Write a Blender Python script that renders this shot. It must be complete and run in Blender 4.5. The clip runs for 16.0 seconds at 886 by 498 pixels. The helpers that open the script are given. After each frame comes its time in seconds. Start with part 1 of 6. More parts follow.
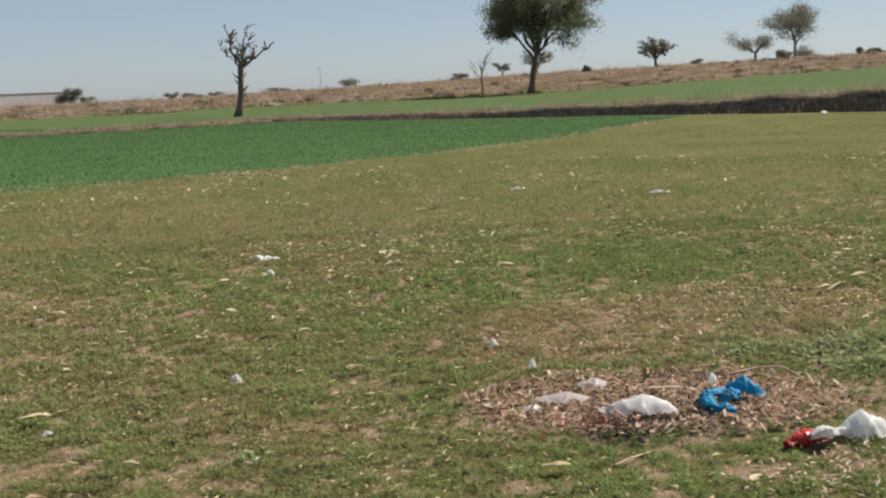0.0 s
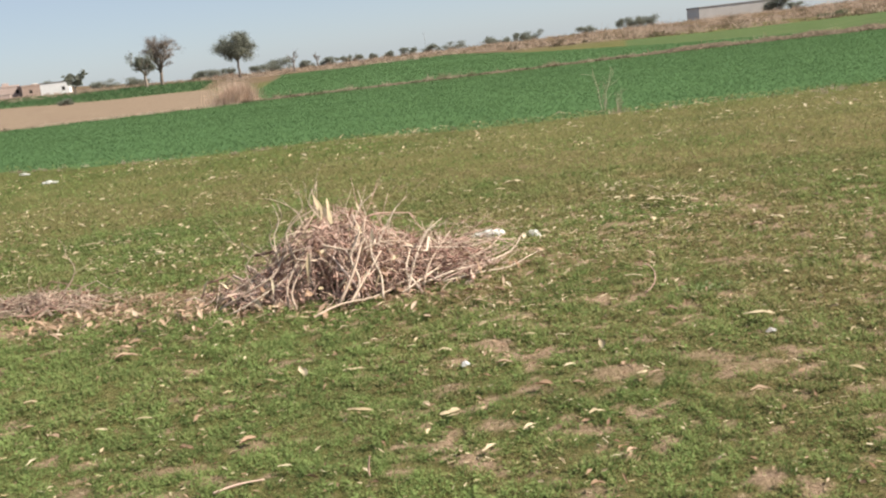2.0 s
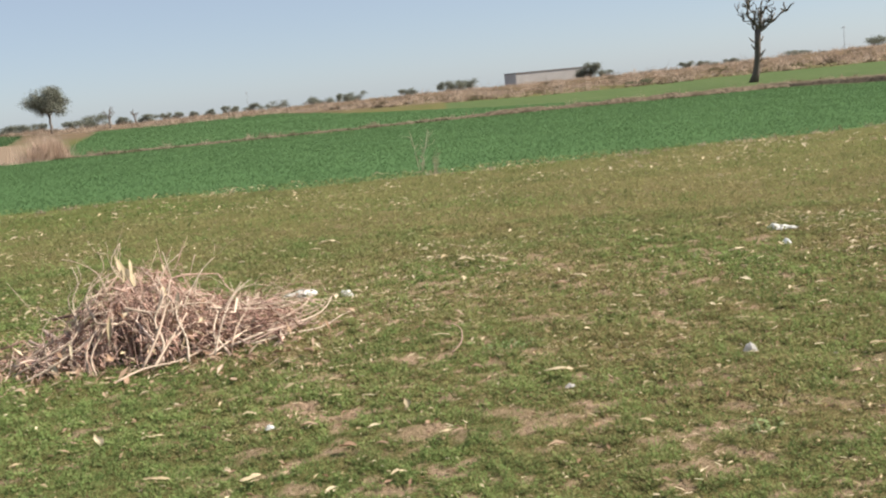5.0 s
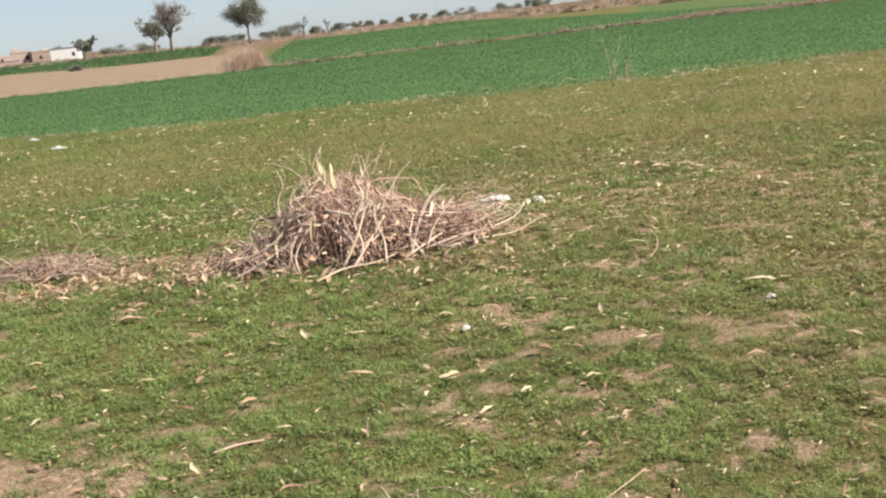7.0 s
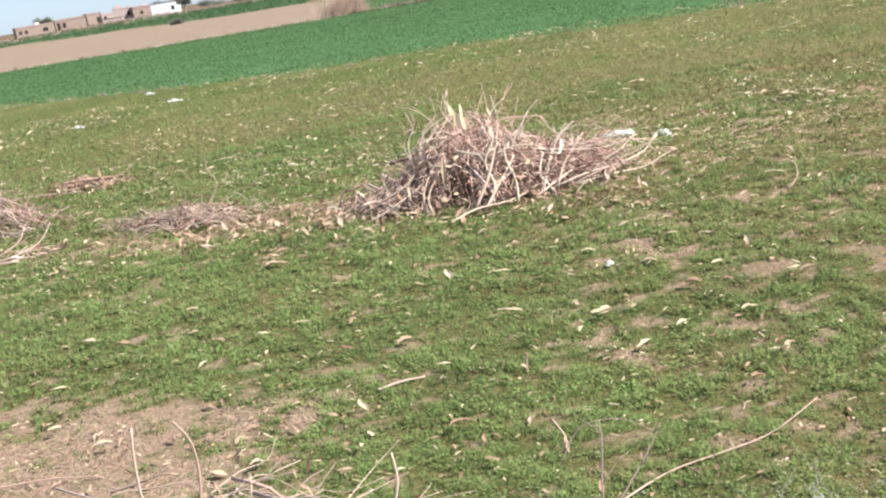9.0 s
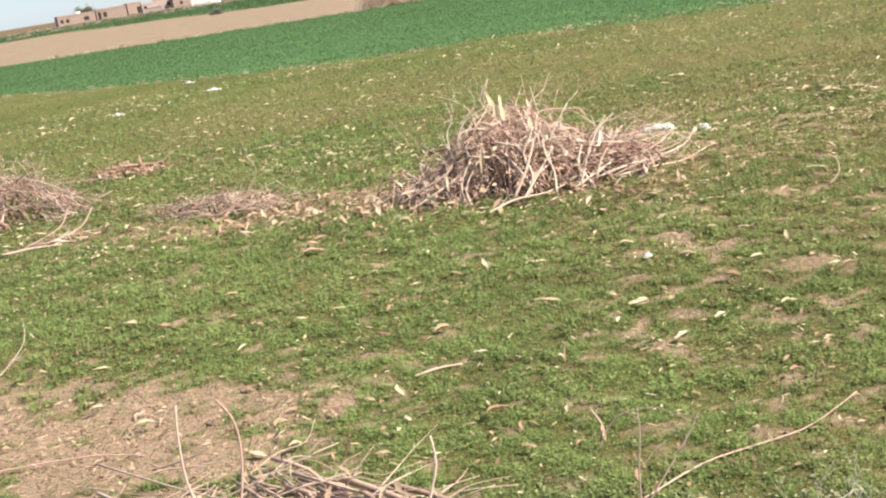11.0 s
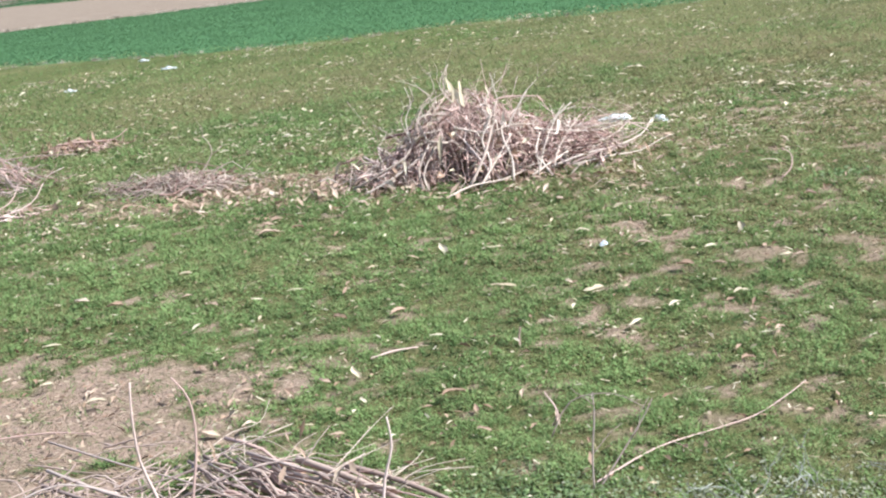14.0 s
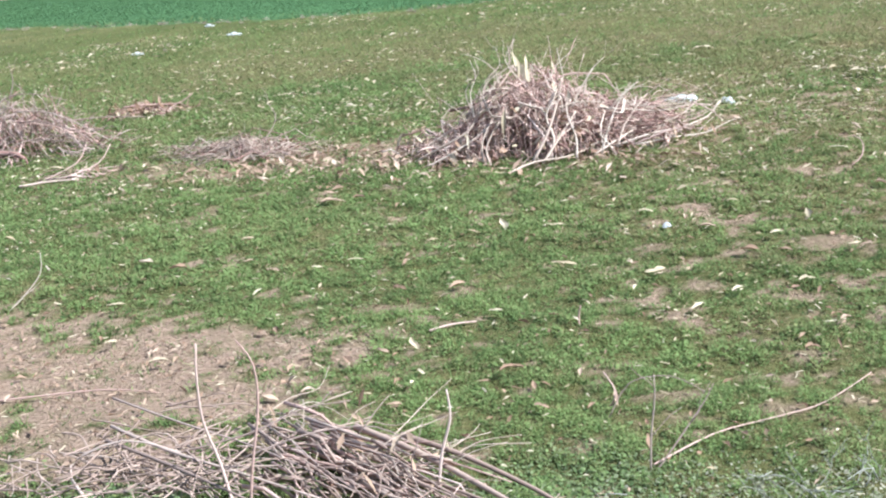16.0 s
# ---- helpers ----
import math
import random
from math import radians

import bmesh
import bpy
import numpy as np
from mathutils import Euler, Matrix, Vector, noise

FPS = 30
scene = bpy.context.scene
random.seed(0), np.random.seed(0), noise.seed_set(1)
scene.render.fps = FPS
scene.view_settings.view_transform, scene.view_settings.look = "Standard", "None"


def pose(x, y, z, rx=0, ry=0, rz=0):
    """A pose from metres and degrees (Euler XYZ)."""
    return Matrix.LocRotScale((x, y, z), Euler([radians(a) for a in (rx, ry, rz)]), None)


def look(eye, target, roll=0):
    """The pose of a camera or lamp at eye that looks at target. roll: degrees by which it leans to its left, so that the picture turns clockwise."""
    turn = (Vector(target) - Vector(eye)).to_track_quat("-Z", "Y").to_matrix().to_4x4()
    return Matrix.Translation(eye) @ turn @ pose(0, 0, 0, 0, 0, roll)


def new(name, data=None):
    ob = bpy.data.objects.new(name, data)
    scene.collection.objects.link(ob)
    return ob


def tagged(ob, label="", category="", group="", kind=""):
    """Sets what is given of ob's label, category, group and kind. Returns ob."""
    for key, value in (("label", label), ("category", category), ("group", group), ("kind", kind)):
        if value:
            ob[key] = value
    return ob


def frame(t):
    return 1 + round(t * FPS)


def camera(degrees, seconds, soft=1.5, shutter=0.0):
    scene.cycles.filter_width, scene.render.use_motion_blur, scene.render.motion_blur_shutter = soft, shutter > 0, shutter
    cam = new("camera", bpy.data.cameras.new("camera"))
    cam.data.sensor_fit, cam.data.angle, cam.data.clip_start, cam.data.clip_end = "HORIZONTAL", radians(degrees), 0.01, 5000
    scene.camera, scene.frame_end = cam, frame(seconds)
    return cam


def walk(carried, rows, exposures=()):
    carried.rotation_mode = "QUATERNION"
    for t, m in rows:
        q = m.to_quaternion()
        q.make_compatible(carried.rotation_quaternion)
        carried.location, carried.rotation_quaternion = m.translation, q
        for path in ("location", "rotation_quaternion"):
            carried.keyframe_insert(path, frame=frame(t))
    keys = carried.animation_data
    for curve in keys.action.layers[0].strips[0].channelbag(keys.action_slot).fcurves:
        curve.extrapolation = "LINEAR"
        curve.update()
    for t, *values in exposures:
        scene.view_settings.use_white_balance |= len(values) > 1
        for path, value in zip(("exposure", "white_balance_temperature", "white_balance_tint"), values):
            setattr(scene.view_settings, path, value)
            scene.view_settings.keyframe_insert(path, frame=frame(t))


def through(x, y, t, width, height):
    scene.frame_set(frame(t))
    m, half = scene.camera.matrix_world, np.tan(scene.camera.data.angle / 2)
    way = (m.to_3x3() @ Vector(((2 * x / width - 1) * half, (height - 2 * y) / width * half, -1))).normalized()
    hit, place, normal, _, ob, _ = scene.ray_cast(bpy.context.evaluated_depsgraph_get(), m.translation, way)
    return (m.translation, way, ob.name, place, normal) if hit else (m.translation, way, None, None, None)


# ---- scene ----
# ---------------------------------------------------------------- camera
# seconds, place, then the way it looks: degrees to the right of north, down, and lean
PATH = [
    (0.0, 0.139, 0.013, 1.600, 34.26, 8.90, -2.31),
    (0.2, 0.116, 0.031, 1.599, 26.37, 9.11, -2.71),
    (0.3, 0.105, 0.030, 1.595, 21.92, 8.96, -2.64),
    (0.5, 0.083, 0.054, 1.585, 13.79, 9.96, -2.67),
    (1.0, 0.019, 0.022, 1.614, 1.11, 9.26, -5.92),
    (1.5, 0.001, 0.001, 1.610, 0.00, 8.94, -6.53),
    (2.0, -0.002, -0.008, 1.596, -2.72, 10.87, -6.70),
    (2.5, -0.004, -0.019, 1.604, 1.39, 9.57, -5.07),
    (3.0, 0.010, -0.029, 1.602, 4.05, 9.07, -4.93),
    (3.5, 0.047, -0.029, 1.596, 7.34, 8.58, -3.97),
    (4.0, 0.080, -0.022, 1.591, 10.80, 8.91, -3.34),
    (4.2, 0.087, -0.011, 1.594, 8.97, 8.66, -4.27),
    (6.3, 0.100, -0.036, 1.588, 6.09, 9.42, -5.56),
    (6.5, 0.101, -0.030, 1.581, 5.09, 10.13, -5.50),
    (7.0, 0.043, -0.029, 1.581, -3.48, 12.54, -6.66),
    (7.5, -0.037, -0.025, 1.589, -5.09, 14.68, -5.32),
    (8.0, -0.156, -0.051, 1.588, -8.04, 15.40, -8.65),
    (8.5, -0.161, -0.084, 1.593, -8.44, 14.65, -10.15),
    (8.7, -0.161, -0.079, 1.610, -6.49, 14.94, -9.28),
    (9.0, -0.164, -0.094, 1.614, -9.38, 14.94, -9.81),
    (9.5, -0.176, -0.102, 1.606, -8.67, 15.61, -8.55),
    (9.7, -0.186, -0.108, 1.607, -9.70, 15.35, -9.08),
    (11.8, -0.186, -0.127, 1.594, -11.35, 14.97, -9.30),
    (12.0, -0.188, -0.121, 1.592, -9.79, 15.33, -8.94),
    (12.5, -0.193, -0.121, 1.594, -10.34, 15.82, -8.10),
    (13.0, -0.219, -0.117, 1.592, -10.39, 17.47, -7.03),
    (13.5, -0.215, -0.124, 1.594, -9.99, 17.12, -6.61),
    (14.0, -0.205, -0.133, 1.593, -8.81, 16.05, -7.39),
    (14.5, -0.217, -0.128, 1.593, -9.71, 16.22, -7.17),
    (15.0, -0.213, -0.119, 1.594, -10.31, 16.30, -7.12),
    (15.5, -0.224, -0.132, 1.595, -11.46, 16.09, -6.98),
    (16.0, -0.239, -0.137, 1.596, -11.95, 17.08, -5.99),
]
cam = camera(44.93, 16.0, soft=2.2)
walk(cam, [(t, pose(x, y, z, 0, 0, -turn) @ pose(0, 0, 0, 90 - down) @ pose(0, 0, 0, 0, 0, lean))
           for t, x, y, z, turn, down, lean in PATH], [(0.0, 0.64, 6600, 9), (0.3, 0.74, 6600, 9), (0.7, 0.97, 6600, 10), (1.5, 0.98, 6700, 10), (4.2, 0.99, 6600, 10), (6.3, 0.91, 6600, 10), (7.0, 1.06, 6700, 10), (7.5, 1.07, 6800, 10), (8.0, 1.20, 6500, 10), (8.4, 1.27, 6050, 10), (9.0, 1.33, 6000, 10), (9.7, 1.34, 6300, 10), (11.8, 1.35, 6600, 10), (12.5, 1.33, 6450, 10), (13.0, 1.30, 5900, 9), (13.5, 1.31, 5350, 8), (16.0, 1.35, 5250, 8)])

# ---------------------------------------------------------------- light
SUN_AZ, SUN_EL = 95.0, 45.0
world = bpy.data.worlds.new("sky")
scene.world = world
world.use_nodes = True
wn = world.node_tree
sky = wn.nodes.new("ShaderNodeTexSky")
sky.sky_type = "NISHITA"
sky.sun_disc = False
sky.sun_elevation = radians(SUN_EL)
sky.sun_rotation = radians(SUN_AZ)
sky.air_density, sky.dust_density, sky.ozone_density = 0.7, 0.35, 3.0
wn.nodes["Background"].inputs[1].default_value = 0.059
haze = wn.nodes.new("ShaderNodeMix")  # dusty winter air evens out the sky
haze.data_type = "RGBA"
haze.inputs[0].default_value = 0.52
haze.inputs[7].default_value = (4.75, 5.4, 6.3, 1)
wn.links.new(sky.outputs[0], haze.inputs[6])
wn.links.new(haze.outputs[2], wn.nodes["Background"].inputs[0])
sun_data = bpy.data.lights.new("sun", "SUN")
sun_data.energy, sun_data.angle, sun_data.color = 5.0, radians(0.6), (1.0, 0.93, 0.82)
sun = new("sun", sun_data)
SA, SE = radians(SUN_AZ), radians(SUN_EL)
sun.matrix_world = look((60 * math.sin(SA) * math.cos(SE), 60 * math.cos(SA) * math.cos(SE), 60 * math.sin(SE)), (0, 0, 0))


# ---------------------------------------------------------------- materials
class Nodes:
    """A small builder for node materials."""

    def __init__(self, name, rough=0.9):
        self.mat = bpy.data.materials.new(name)
        self.mat.use_nodes = True
        self.t = self.mat.node_tree
        self.bsdf = self.t.nodes["Principled BSDF"]
        self.bsdf.inputs["Roughness"].default_value = rough
        self.bsdf.inputs["Specular IOR Level"].default_value = 0.25
        self.out = self.t.nodes["Material Output"]
        self.co = self.t.nodes.new("ShaderNodeTexCoord").outputs["Object"]

    def put(self, socket, value):
        if hasattr(value, "is_linked"):
            self.t.links.new(value, socket)
        elif hasattr(value, "__len__") and len(value) == 3 and socket.type == "RGBA":
            socket.default_value = (*value, 1)
        else:
            socket.default_value = value

    def noise(self, scale, detail=4, rough=0.6, at=None, colour=False):
        n = self.t.nodes.new("ShaderNodeTexNoise")
        n.inputs["Scale"].default_value = scale
        n.inputs["Detail"].default_value = detail
        n.inputs["Roughness"].default_value = rough
        self.t.links.new(at or self.co, n.inputs["Vector"])
        return n.outputs[1 if colour else 0]

    def stretch(self, sx, sy, sz):
        n = self.t.nodes.new("ShaderNodeMapping")
        n.inputs["Scale"].default_value = (sx, sy, sz)
        self.t.links.new(self.co, n.inputs[0])
        return n.outputs[0]

    def ramp(self, value, *stops):
        n = self.t.nodes.new("ShaderNodeValToRGB")
        e = n.color_ramp.elements
        while len(e) < len(stops):
            e.new(0.5)
        for k, (p, c) in zip(e, stops):
            k.position = p
            k.color = (*c, 1) if hasattr(c, "__len__") else (c, c, c, 1)
        self.put(n.inputs[0], value)
        return n.outputs[0]

    def mix(self, f, a, b, mode="MIX"):
        n = self.t.nodes.new("ShaderNodeMix")
        n.data_type, n.blend_type = "RGBA", mode
        self.put(n.inputs[0], f)
        self.put(n.inputs[6], a)
        self.put(n.inputs[7], b)
        return n.outputs[2]

    def calc(self, op, a, b=0.0, clamp=False):
        n = self.t.nodes.new("ShaderNodeMath")
        n.operation, n.use_clamp = op, clamp
        self.put(n.inputs[0], a)
        self.put(n.inputs[1], b)
        return n.outputs[0]

    def attr(self, name):
        n = self.t.nodes.new("ShaderNodeAttribute")
        n.attribute_name = name
        return n.outputs["Fac"]

    def rnd(self):
        return self.t.nodes.new("ShaderNodeObjectInfo").outputs["Random"]

    def isle(self):
        return self.t.nodes.new("ShaderNodeNewGeometry").outputs["Random Per Island"]

    def bump(self, height, strength=0.5, dist=0.02):
        n = self.t.nodes.new("ShaderNodeBump")
        n.inputs["Strength"].default_value = strength
        n.inputs["Distance"].default_value = dist
        self.t.links.new(height, n.inputs["Height"])
        self.t.links.new(n.outputs[0], self.bsdf.inputs["Normal"])

    def colour(self, c):
        self.put(self.bsdf.inputs["Base Color"], c)
        return self.mat

    def leafy(self, c, through=0.35):
        """Thin leaves: they pass a part of the light."""
        d, tr, mx = (self.t.nodes.new(k) for k in ("ShaderNodeBsdfDiffuse", "ShaderNodeBsdfTranslucent", "ShaderNodeMixShader"))
        self.put(d.inputs[0], c)
        self.put(tr.inputs[0], c)
        mx.inputs[0].default_value = through
        self.t.links.new(d.outputs[0], mx.inputs[1])
        self.t.links.new(tr.outputs[0], mx.inputs[2])
        self.t.links.new(mx.outputs[0], self.out.inputs[0])
        return self.mat


def ground_material():
    m = Nodes("ground_soil_and_grass", 1.0)
    m.bsdf.inputs["Specular IOR Level"].default_value = 0.03
    fine, mid, big = m.noise(55, 6, 0.7), m.noise(7, 5, 0.6), m.noise(0.45, 4, 0.6)
    soil = m.ramp(fine, (0.25, (0.14, 0.09, 0.06)), (0.5, (0.32, 0.22, 0.155)), (0.8, (0.50, 0.37, 0.275)))
    soil = m.mix(m.calc("MULTIPLY", mid, 0.5), soil, (0.33, 0.24, 0.175))
    turf = m.ramp(fine, (0.25, (0.05, 0.052, 0.018)), (0.5, (0.112, 0.112, 0.04)), (0.75, (0.205, 0.178, 0.08)))
    straw = m.ramp(fine, (0.25, (0.055, 0.043, 0.02)), (0.5, (0.14, 0.11, 0.052)), (0.75, (0.28, 0.21, 0.115)))
    turf = m.mix(m.calc("ADD", m.attr("dry"), m.calc("MULTIPLY", m.calc("SUBTRACT", mid, 0.5), 0.9), True), turf, straw)
    meadow = m.ramp(m.calc("ADD", m.calc("MULTIPLY", big, 0.55), m.calc("MULTIPLY", m.noise(3.0, 6, 0.7), 0.45)), (0.36, (0.045, 0.057, 0.016)), (0.5, (0.074, 0.085, 0.025)), (0.66, (0.12, 0.112, 0.044)))
    turf = m.mix(m.attr("far"), turf, m.mix(m.calc("MULTIPLY", m.attr("dry"), 0.35), meadow, (0.19, 0.155, 0.08)))
    bare = m.calc("ADD", m.attr("bare"), m.calc("MULTIPLY", m.calc("SUBTRACT", m.noise(20, 6, 0.75), 0.5), 1.5), True)
    c = m.mix(bare, turf, soil)
    row = m.noise(1.0, 3, 0.6, m.stretch(0.5, 7.0, 1))
    crop = m.ramp(m.calc("ADD", m.calc("MULTIPLY", mid, 0.2), m.calc("MULTIPLY", row, 0.8)),
                  (0.3, (0.05, 0.10, 0.039)), (0.6, (0.072, 0.135, 0.053)))
    pale = m.ramp(m.calc("ADD", m.calc("MULTIPLY", big, 0.6), m.calc("MULTIPLY", mid, 0.4)),
                  (0.3, (0.052, 0.08, 0.031)), (0.55, (0.08, 0.112, 0.045)), (0.72, (0.12, 0.118, 0.062)))
    plough = m.ramp(m.noise(1.6, 5, 0.65, m.stretch(0.35, 3.0, 1)), (0.3, (0.14, 0.10, 0.07)), (0.55, (0.215, 0.163, 0.118)), (0.75, (0.28, 0.218, 0.16)))
    heath = m.ramp(m.noise(0.35, 6, 0.7), (0.32, (0.06, 0.055, 0.028)), (0.5, (0.12, 0.085, 0.055)), (0.7, (0.19, 0.135, 0.09)))
    c = m.mix(m.attr("heath"), c, heath)
    c = m.mix(m.attr("plough"), c, plough)
    c = m.mix(m.attr("pale"), c, pale)
    c = m.mix(m.attr("crop"), c, crop)
    ash = m.calc("MULTIPLY", m.attr("ash"), m.ramp(m.noise(14, 5), (0.35, 0.0), (0.6, 1.0)), True)
    c = m.mix(ash, c, m.ramp(fine, (0.3, (0.035, 0.03, 0.03)), (0.7, (0.16, 0.14, 0.135))))
    rough = m.calc("MULTIPLY", m.calc("SUBTRACT", 1.0, m.attr("crop")), m.calc("SUBTRACT", 1.0, m.calc("MULTIPLY", m.attr("far"), 0.7)))
    m.bump(m.calc("MULTIPLY", m.calc("ADD", fine, m.calc("MULTIPLY", mid, 1.5)), rough), 0.9, 0.03)
    return m.colour(c)


def blade_material(name, lush, deep, straw):
    """Blades and leaflets: tone runs from deep to lush, and dry turns them to straw."""
    m = Nodes(name)
    c = m.mix(m.attr("tone"), deep, lush)
    return m.leafy(m.mix(m.attr("dry"), c, straw), 0.4)


def bark_material(name, dark, light, scale=30):
    m = Nodes(name, 0.85)
    g = m.noise(scale, 6, 0.7, m.stretch(1, 1, 0.35))
    c = m.ramp(g, (0.3, dark), (0.7, light))
    c = m.mix(m.calc("MULTIPLY", m.rnd(), 0.6), c, m.mix(0.5, light, (0.55, 0.47, 0.40)))
    m.bump(g, 0.6, 0.004)
    return m.colour(c)


def stick_material(name, dark, mid, light):
    """Dry sticks, each of its own shade."""
    m = Nodes(name, 0.8)
    g = m.noise(45, 5, 0.7)
    shade = m.ramp(m.calc("ADD", m.calc("MULTIPLY", m.rnd(), 0.5), m.calc("MULTIPLY", m.isle(), 0.5)), (0.15, dark), (0.5, mid), (0.85, light))
    c = m.mix(m.calc("MULTIPLY", g, 0.6), shade, m.mix(0.5, dark, light))
    m.bump(g, 0.5, 0.003)
    return m.colour(c)


def leaf_litter_material(name, a, b, c):
    m = Nodes(name)
    v = m.calc("ADD", m.calc("MULTIPLY", m.isle(), 0.6), m.calc("MULTIPLY", m.rnd(), 0.4))
    col = m.ramp(v, (0.1, a), (0.5, b), (0.9, c))
    col = m.mix(m.calc("MULTIPLY", m.noise(90, 4), 0.4), col, (0.2, 0.13, 0.08))
    return m.leafy(col, 0.15)


def plastic_material(name, tint, rough=0.35, clear=0.35, thin=0.0):
    m = Nodes(name, rough)
    g = m.noise(25, 4, 0.6)
    m.bsdf.inputs["Specular IOR Level"].default_value = 0.35
    c = m.mix(m.calc("MULTIPLY", g, 0.5), tint, [v * 0.75 for v in tint])
    m.colour(c)
    tr, mx = m.t.nodes.new("ShaderNodeBsdfTranslucent"), m.t.nodes.new("ShaderNodeMixShader")
    m.put(tr.inputs[0], c)
    mx.inputs[0].default_value = clear
    m.t.links.new(m.bsdf.outputs[0], mx.inputs[1])
    m.t.links.new(tr.outputs[0], mx.inputs[2])
    gone, film = m.t.nodes.new("ShaderNodeBsdfTransparent"), m.t.nodes.new("ShaderNodeMixShader")
    film.inputs[0].default_value = thin
    m.t.links.new(mx.outputs[0], film.inputs[1])
    m.t.links.new(gone.outputs[0], film.inputs[2])
    m.t.links.new(film.outputs[0], m.out.inputs[0])
    m.bump(m.noise(60, 3), 0.5, 0.006)
    return m.mat


def wall_material(name, a, b, scale=1.2):
    m = Nodes(name, 0.9)
    c = m.ramp(m.noise(scale, 5, 0.65), (0.3, a), (0.7, b))
    m.bump(m.noise(12, 4), 0.4, 0.02)
    return m.colour(c)


GROUND = ground_material()
# TURF's deep tone is darkened to paint the shade low between tufts
TURF = blade_material("turf_leaves", (0.228, 0.305, 0.108), (0.085, 0.127, 0.046), (0.305, 0.24, 0.126))
CROP = blade_material("wheat_leaves", (0.108, 0.182, 0.079), (0.074, 0.133, 0.06), (0.18, 0.21, 0.115))
DRYGRASS = blade_material("dry_grass", (0.56, 0.445, 0.355), (0.29, 0.215, 0.16), (0.14, 0.11, 0.075))
SCRUB = blade_material("dark_scrub", (0.19, 0.15, 0.10), (0.085, 0.07, 0.05), (0.09, 0.095, 0.05))
HERB = blade_material("grey_green_herb", (0.27, 0.355, 0.14), (0.13, 0.185, 0.072), (0.40, 0.37, 0.27))
STICK = stick_material("dry_sticks", (0.23, 0.12, 0.095), (0.50, 0.325, 0.26), (0.76, 0.60, 0.51))
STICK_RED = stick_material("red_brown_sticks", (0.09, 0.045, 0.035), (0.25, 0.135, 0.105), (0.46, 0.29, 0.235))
WEED_GREY = stick_material("withered_grey_stems", (0.15, 0.145, 0.105), (0.24, 0.235, 0.185), (0.34, 0.33, 0.27))
REED = blade_material("pale_reed", (0.72, 0.56, 0.46), (0.48, 0.36, 0.28), (0.4, 0.3, 0.23))
PEEL = leaf_litter_material("red_peelings", (0.20, 0.055, 0.05), (0.36, 0.15, 0.135), (0.62, 0.42, 0.38))
STICK_PALE = stick_material("bleached_sticks", (0.33, 0.235, 0.18), (0.52, 0.40, 0.31), (0.68, 0.57, 0.46))
STICK_GREY = stick_material("grey_sticks", (0.12, 0.08, 0.065), (0.30, 0.215, 0.175), (0.52, 0.41, 0.34))
STICK_PURPLE = stick_material("purplish_sticks", (0.13, 0.082, 0.062), (0.29, 0.20, 0.155), (0.48, 0.36, 0.285))
LEAF = leaf_litter_material("pale_dry_leaves", (0.36, 0.27, 0.155), (0.55, 0.455, 0.30), (0.72, 0.625, 0.46))
LEAF_PINK = leaf_litter_material("pinkish_dry_leaves", (0.24, 0.145, 0.10), (0.48, 0.345, 0.25), (0.70, 0.58, 0.45))
LEAF_BROWN = leaf_litter_material("brown_dry_leaves", (0.22, 0.13, 0.085), (0.38, 0.255, 0.175), (0.52, 0.40, 0.29))
DEBRIS = leaf_litter_material("red_brown_debris", (0.24, 0.12, 0.09), (0.54, 0.39, 0.305), (0.80, 0.69, 0.59))
BARK = bark_material("tree_bark", (0.04, 0.031, 0.026), (0.12, 0.093, 0.075), 9)
BARK_PALE = bark_material("pale_bark", (0.10, 0.075, 0.06), (0.24, 0.19, 0.155), 9)
# leaf greens greyed for dust, with distance haze painted into them too
FOLIAGE = blade_material("acacia_leaves", (0.21, 0.225, 0.145), (0.10, 0.11, 0.07), (0.24, 0.2, 0.14))
FOLIAGE_GREY = blade_material("dusty_hazed_leaves", (0.25, 0.262, 0.212), (0.145, 0.153, 0.122), (0.26, 0.24, 0.2))
TWIGS = blade_material("bare_twigs", (0.30, 0.26, 0.235), (0.17, 0.145, 0.13), (0.24, 0.2, 0.17))
WHITE_FILM = plastic_material("white_film", (0.84, 0.85, 0.86), 0.3, 0.45, 0.2)
CLEAR_FILM = plastic_material("clear_film", (0.70, 0.66, 0.66), 0.25, 0.35, 0.38)
WHITE_PLASTIC = plastic_material("white_plastic", (0.80, 0.79, 0.76), 0.4, 0.4)
BLUE_PLASTIC = plastic_material("blue_plastic", (0.012, 0.27, 0.50), 0.55, 0.35)
RED_PLASTIC = plastic_material("red_plastic", (0.46, 0.045, 0.04), 0.35, 0.2)
BRICK = wall_material("sun_bleached_brick", (0.25, 0.185, 0.155), (0.34, 0.26, 0.22))
PINK = wall_material("pink_plaster", (0.38, 0.29, 0.26), (0.47, 0.38, 0.34))
LIME = wall_material("limewashed_wall", (0.70, 0.70, 0.69), (0.80, 0.80, 0.79))
GREY_WALL = wall_material("grey_mud_wall", (0.48, 0.455, 0.43), (0.58, 0.55, 0.52), 0.5)
ROOF = wall_material("dull_roof", (0.16, 0.15, 0.14), (0.25, 0.23, 0.21), 0.6)
DARK = wall_material("dark_wood", (0.03, 0.025, 0.02), (0.06, 0.05, 0.045))


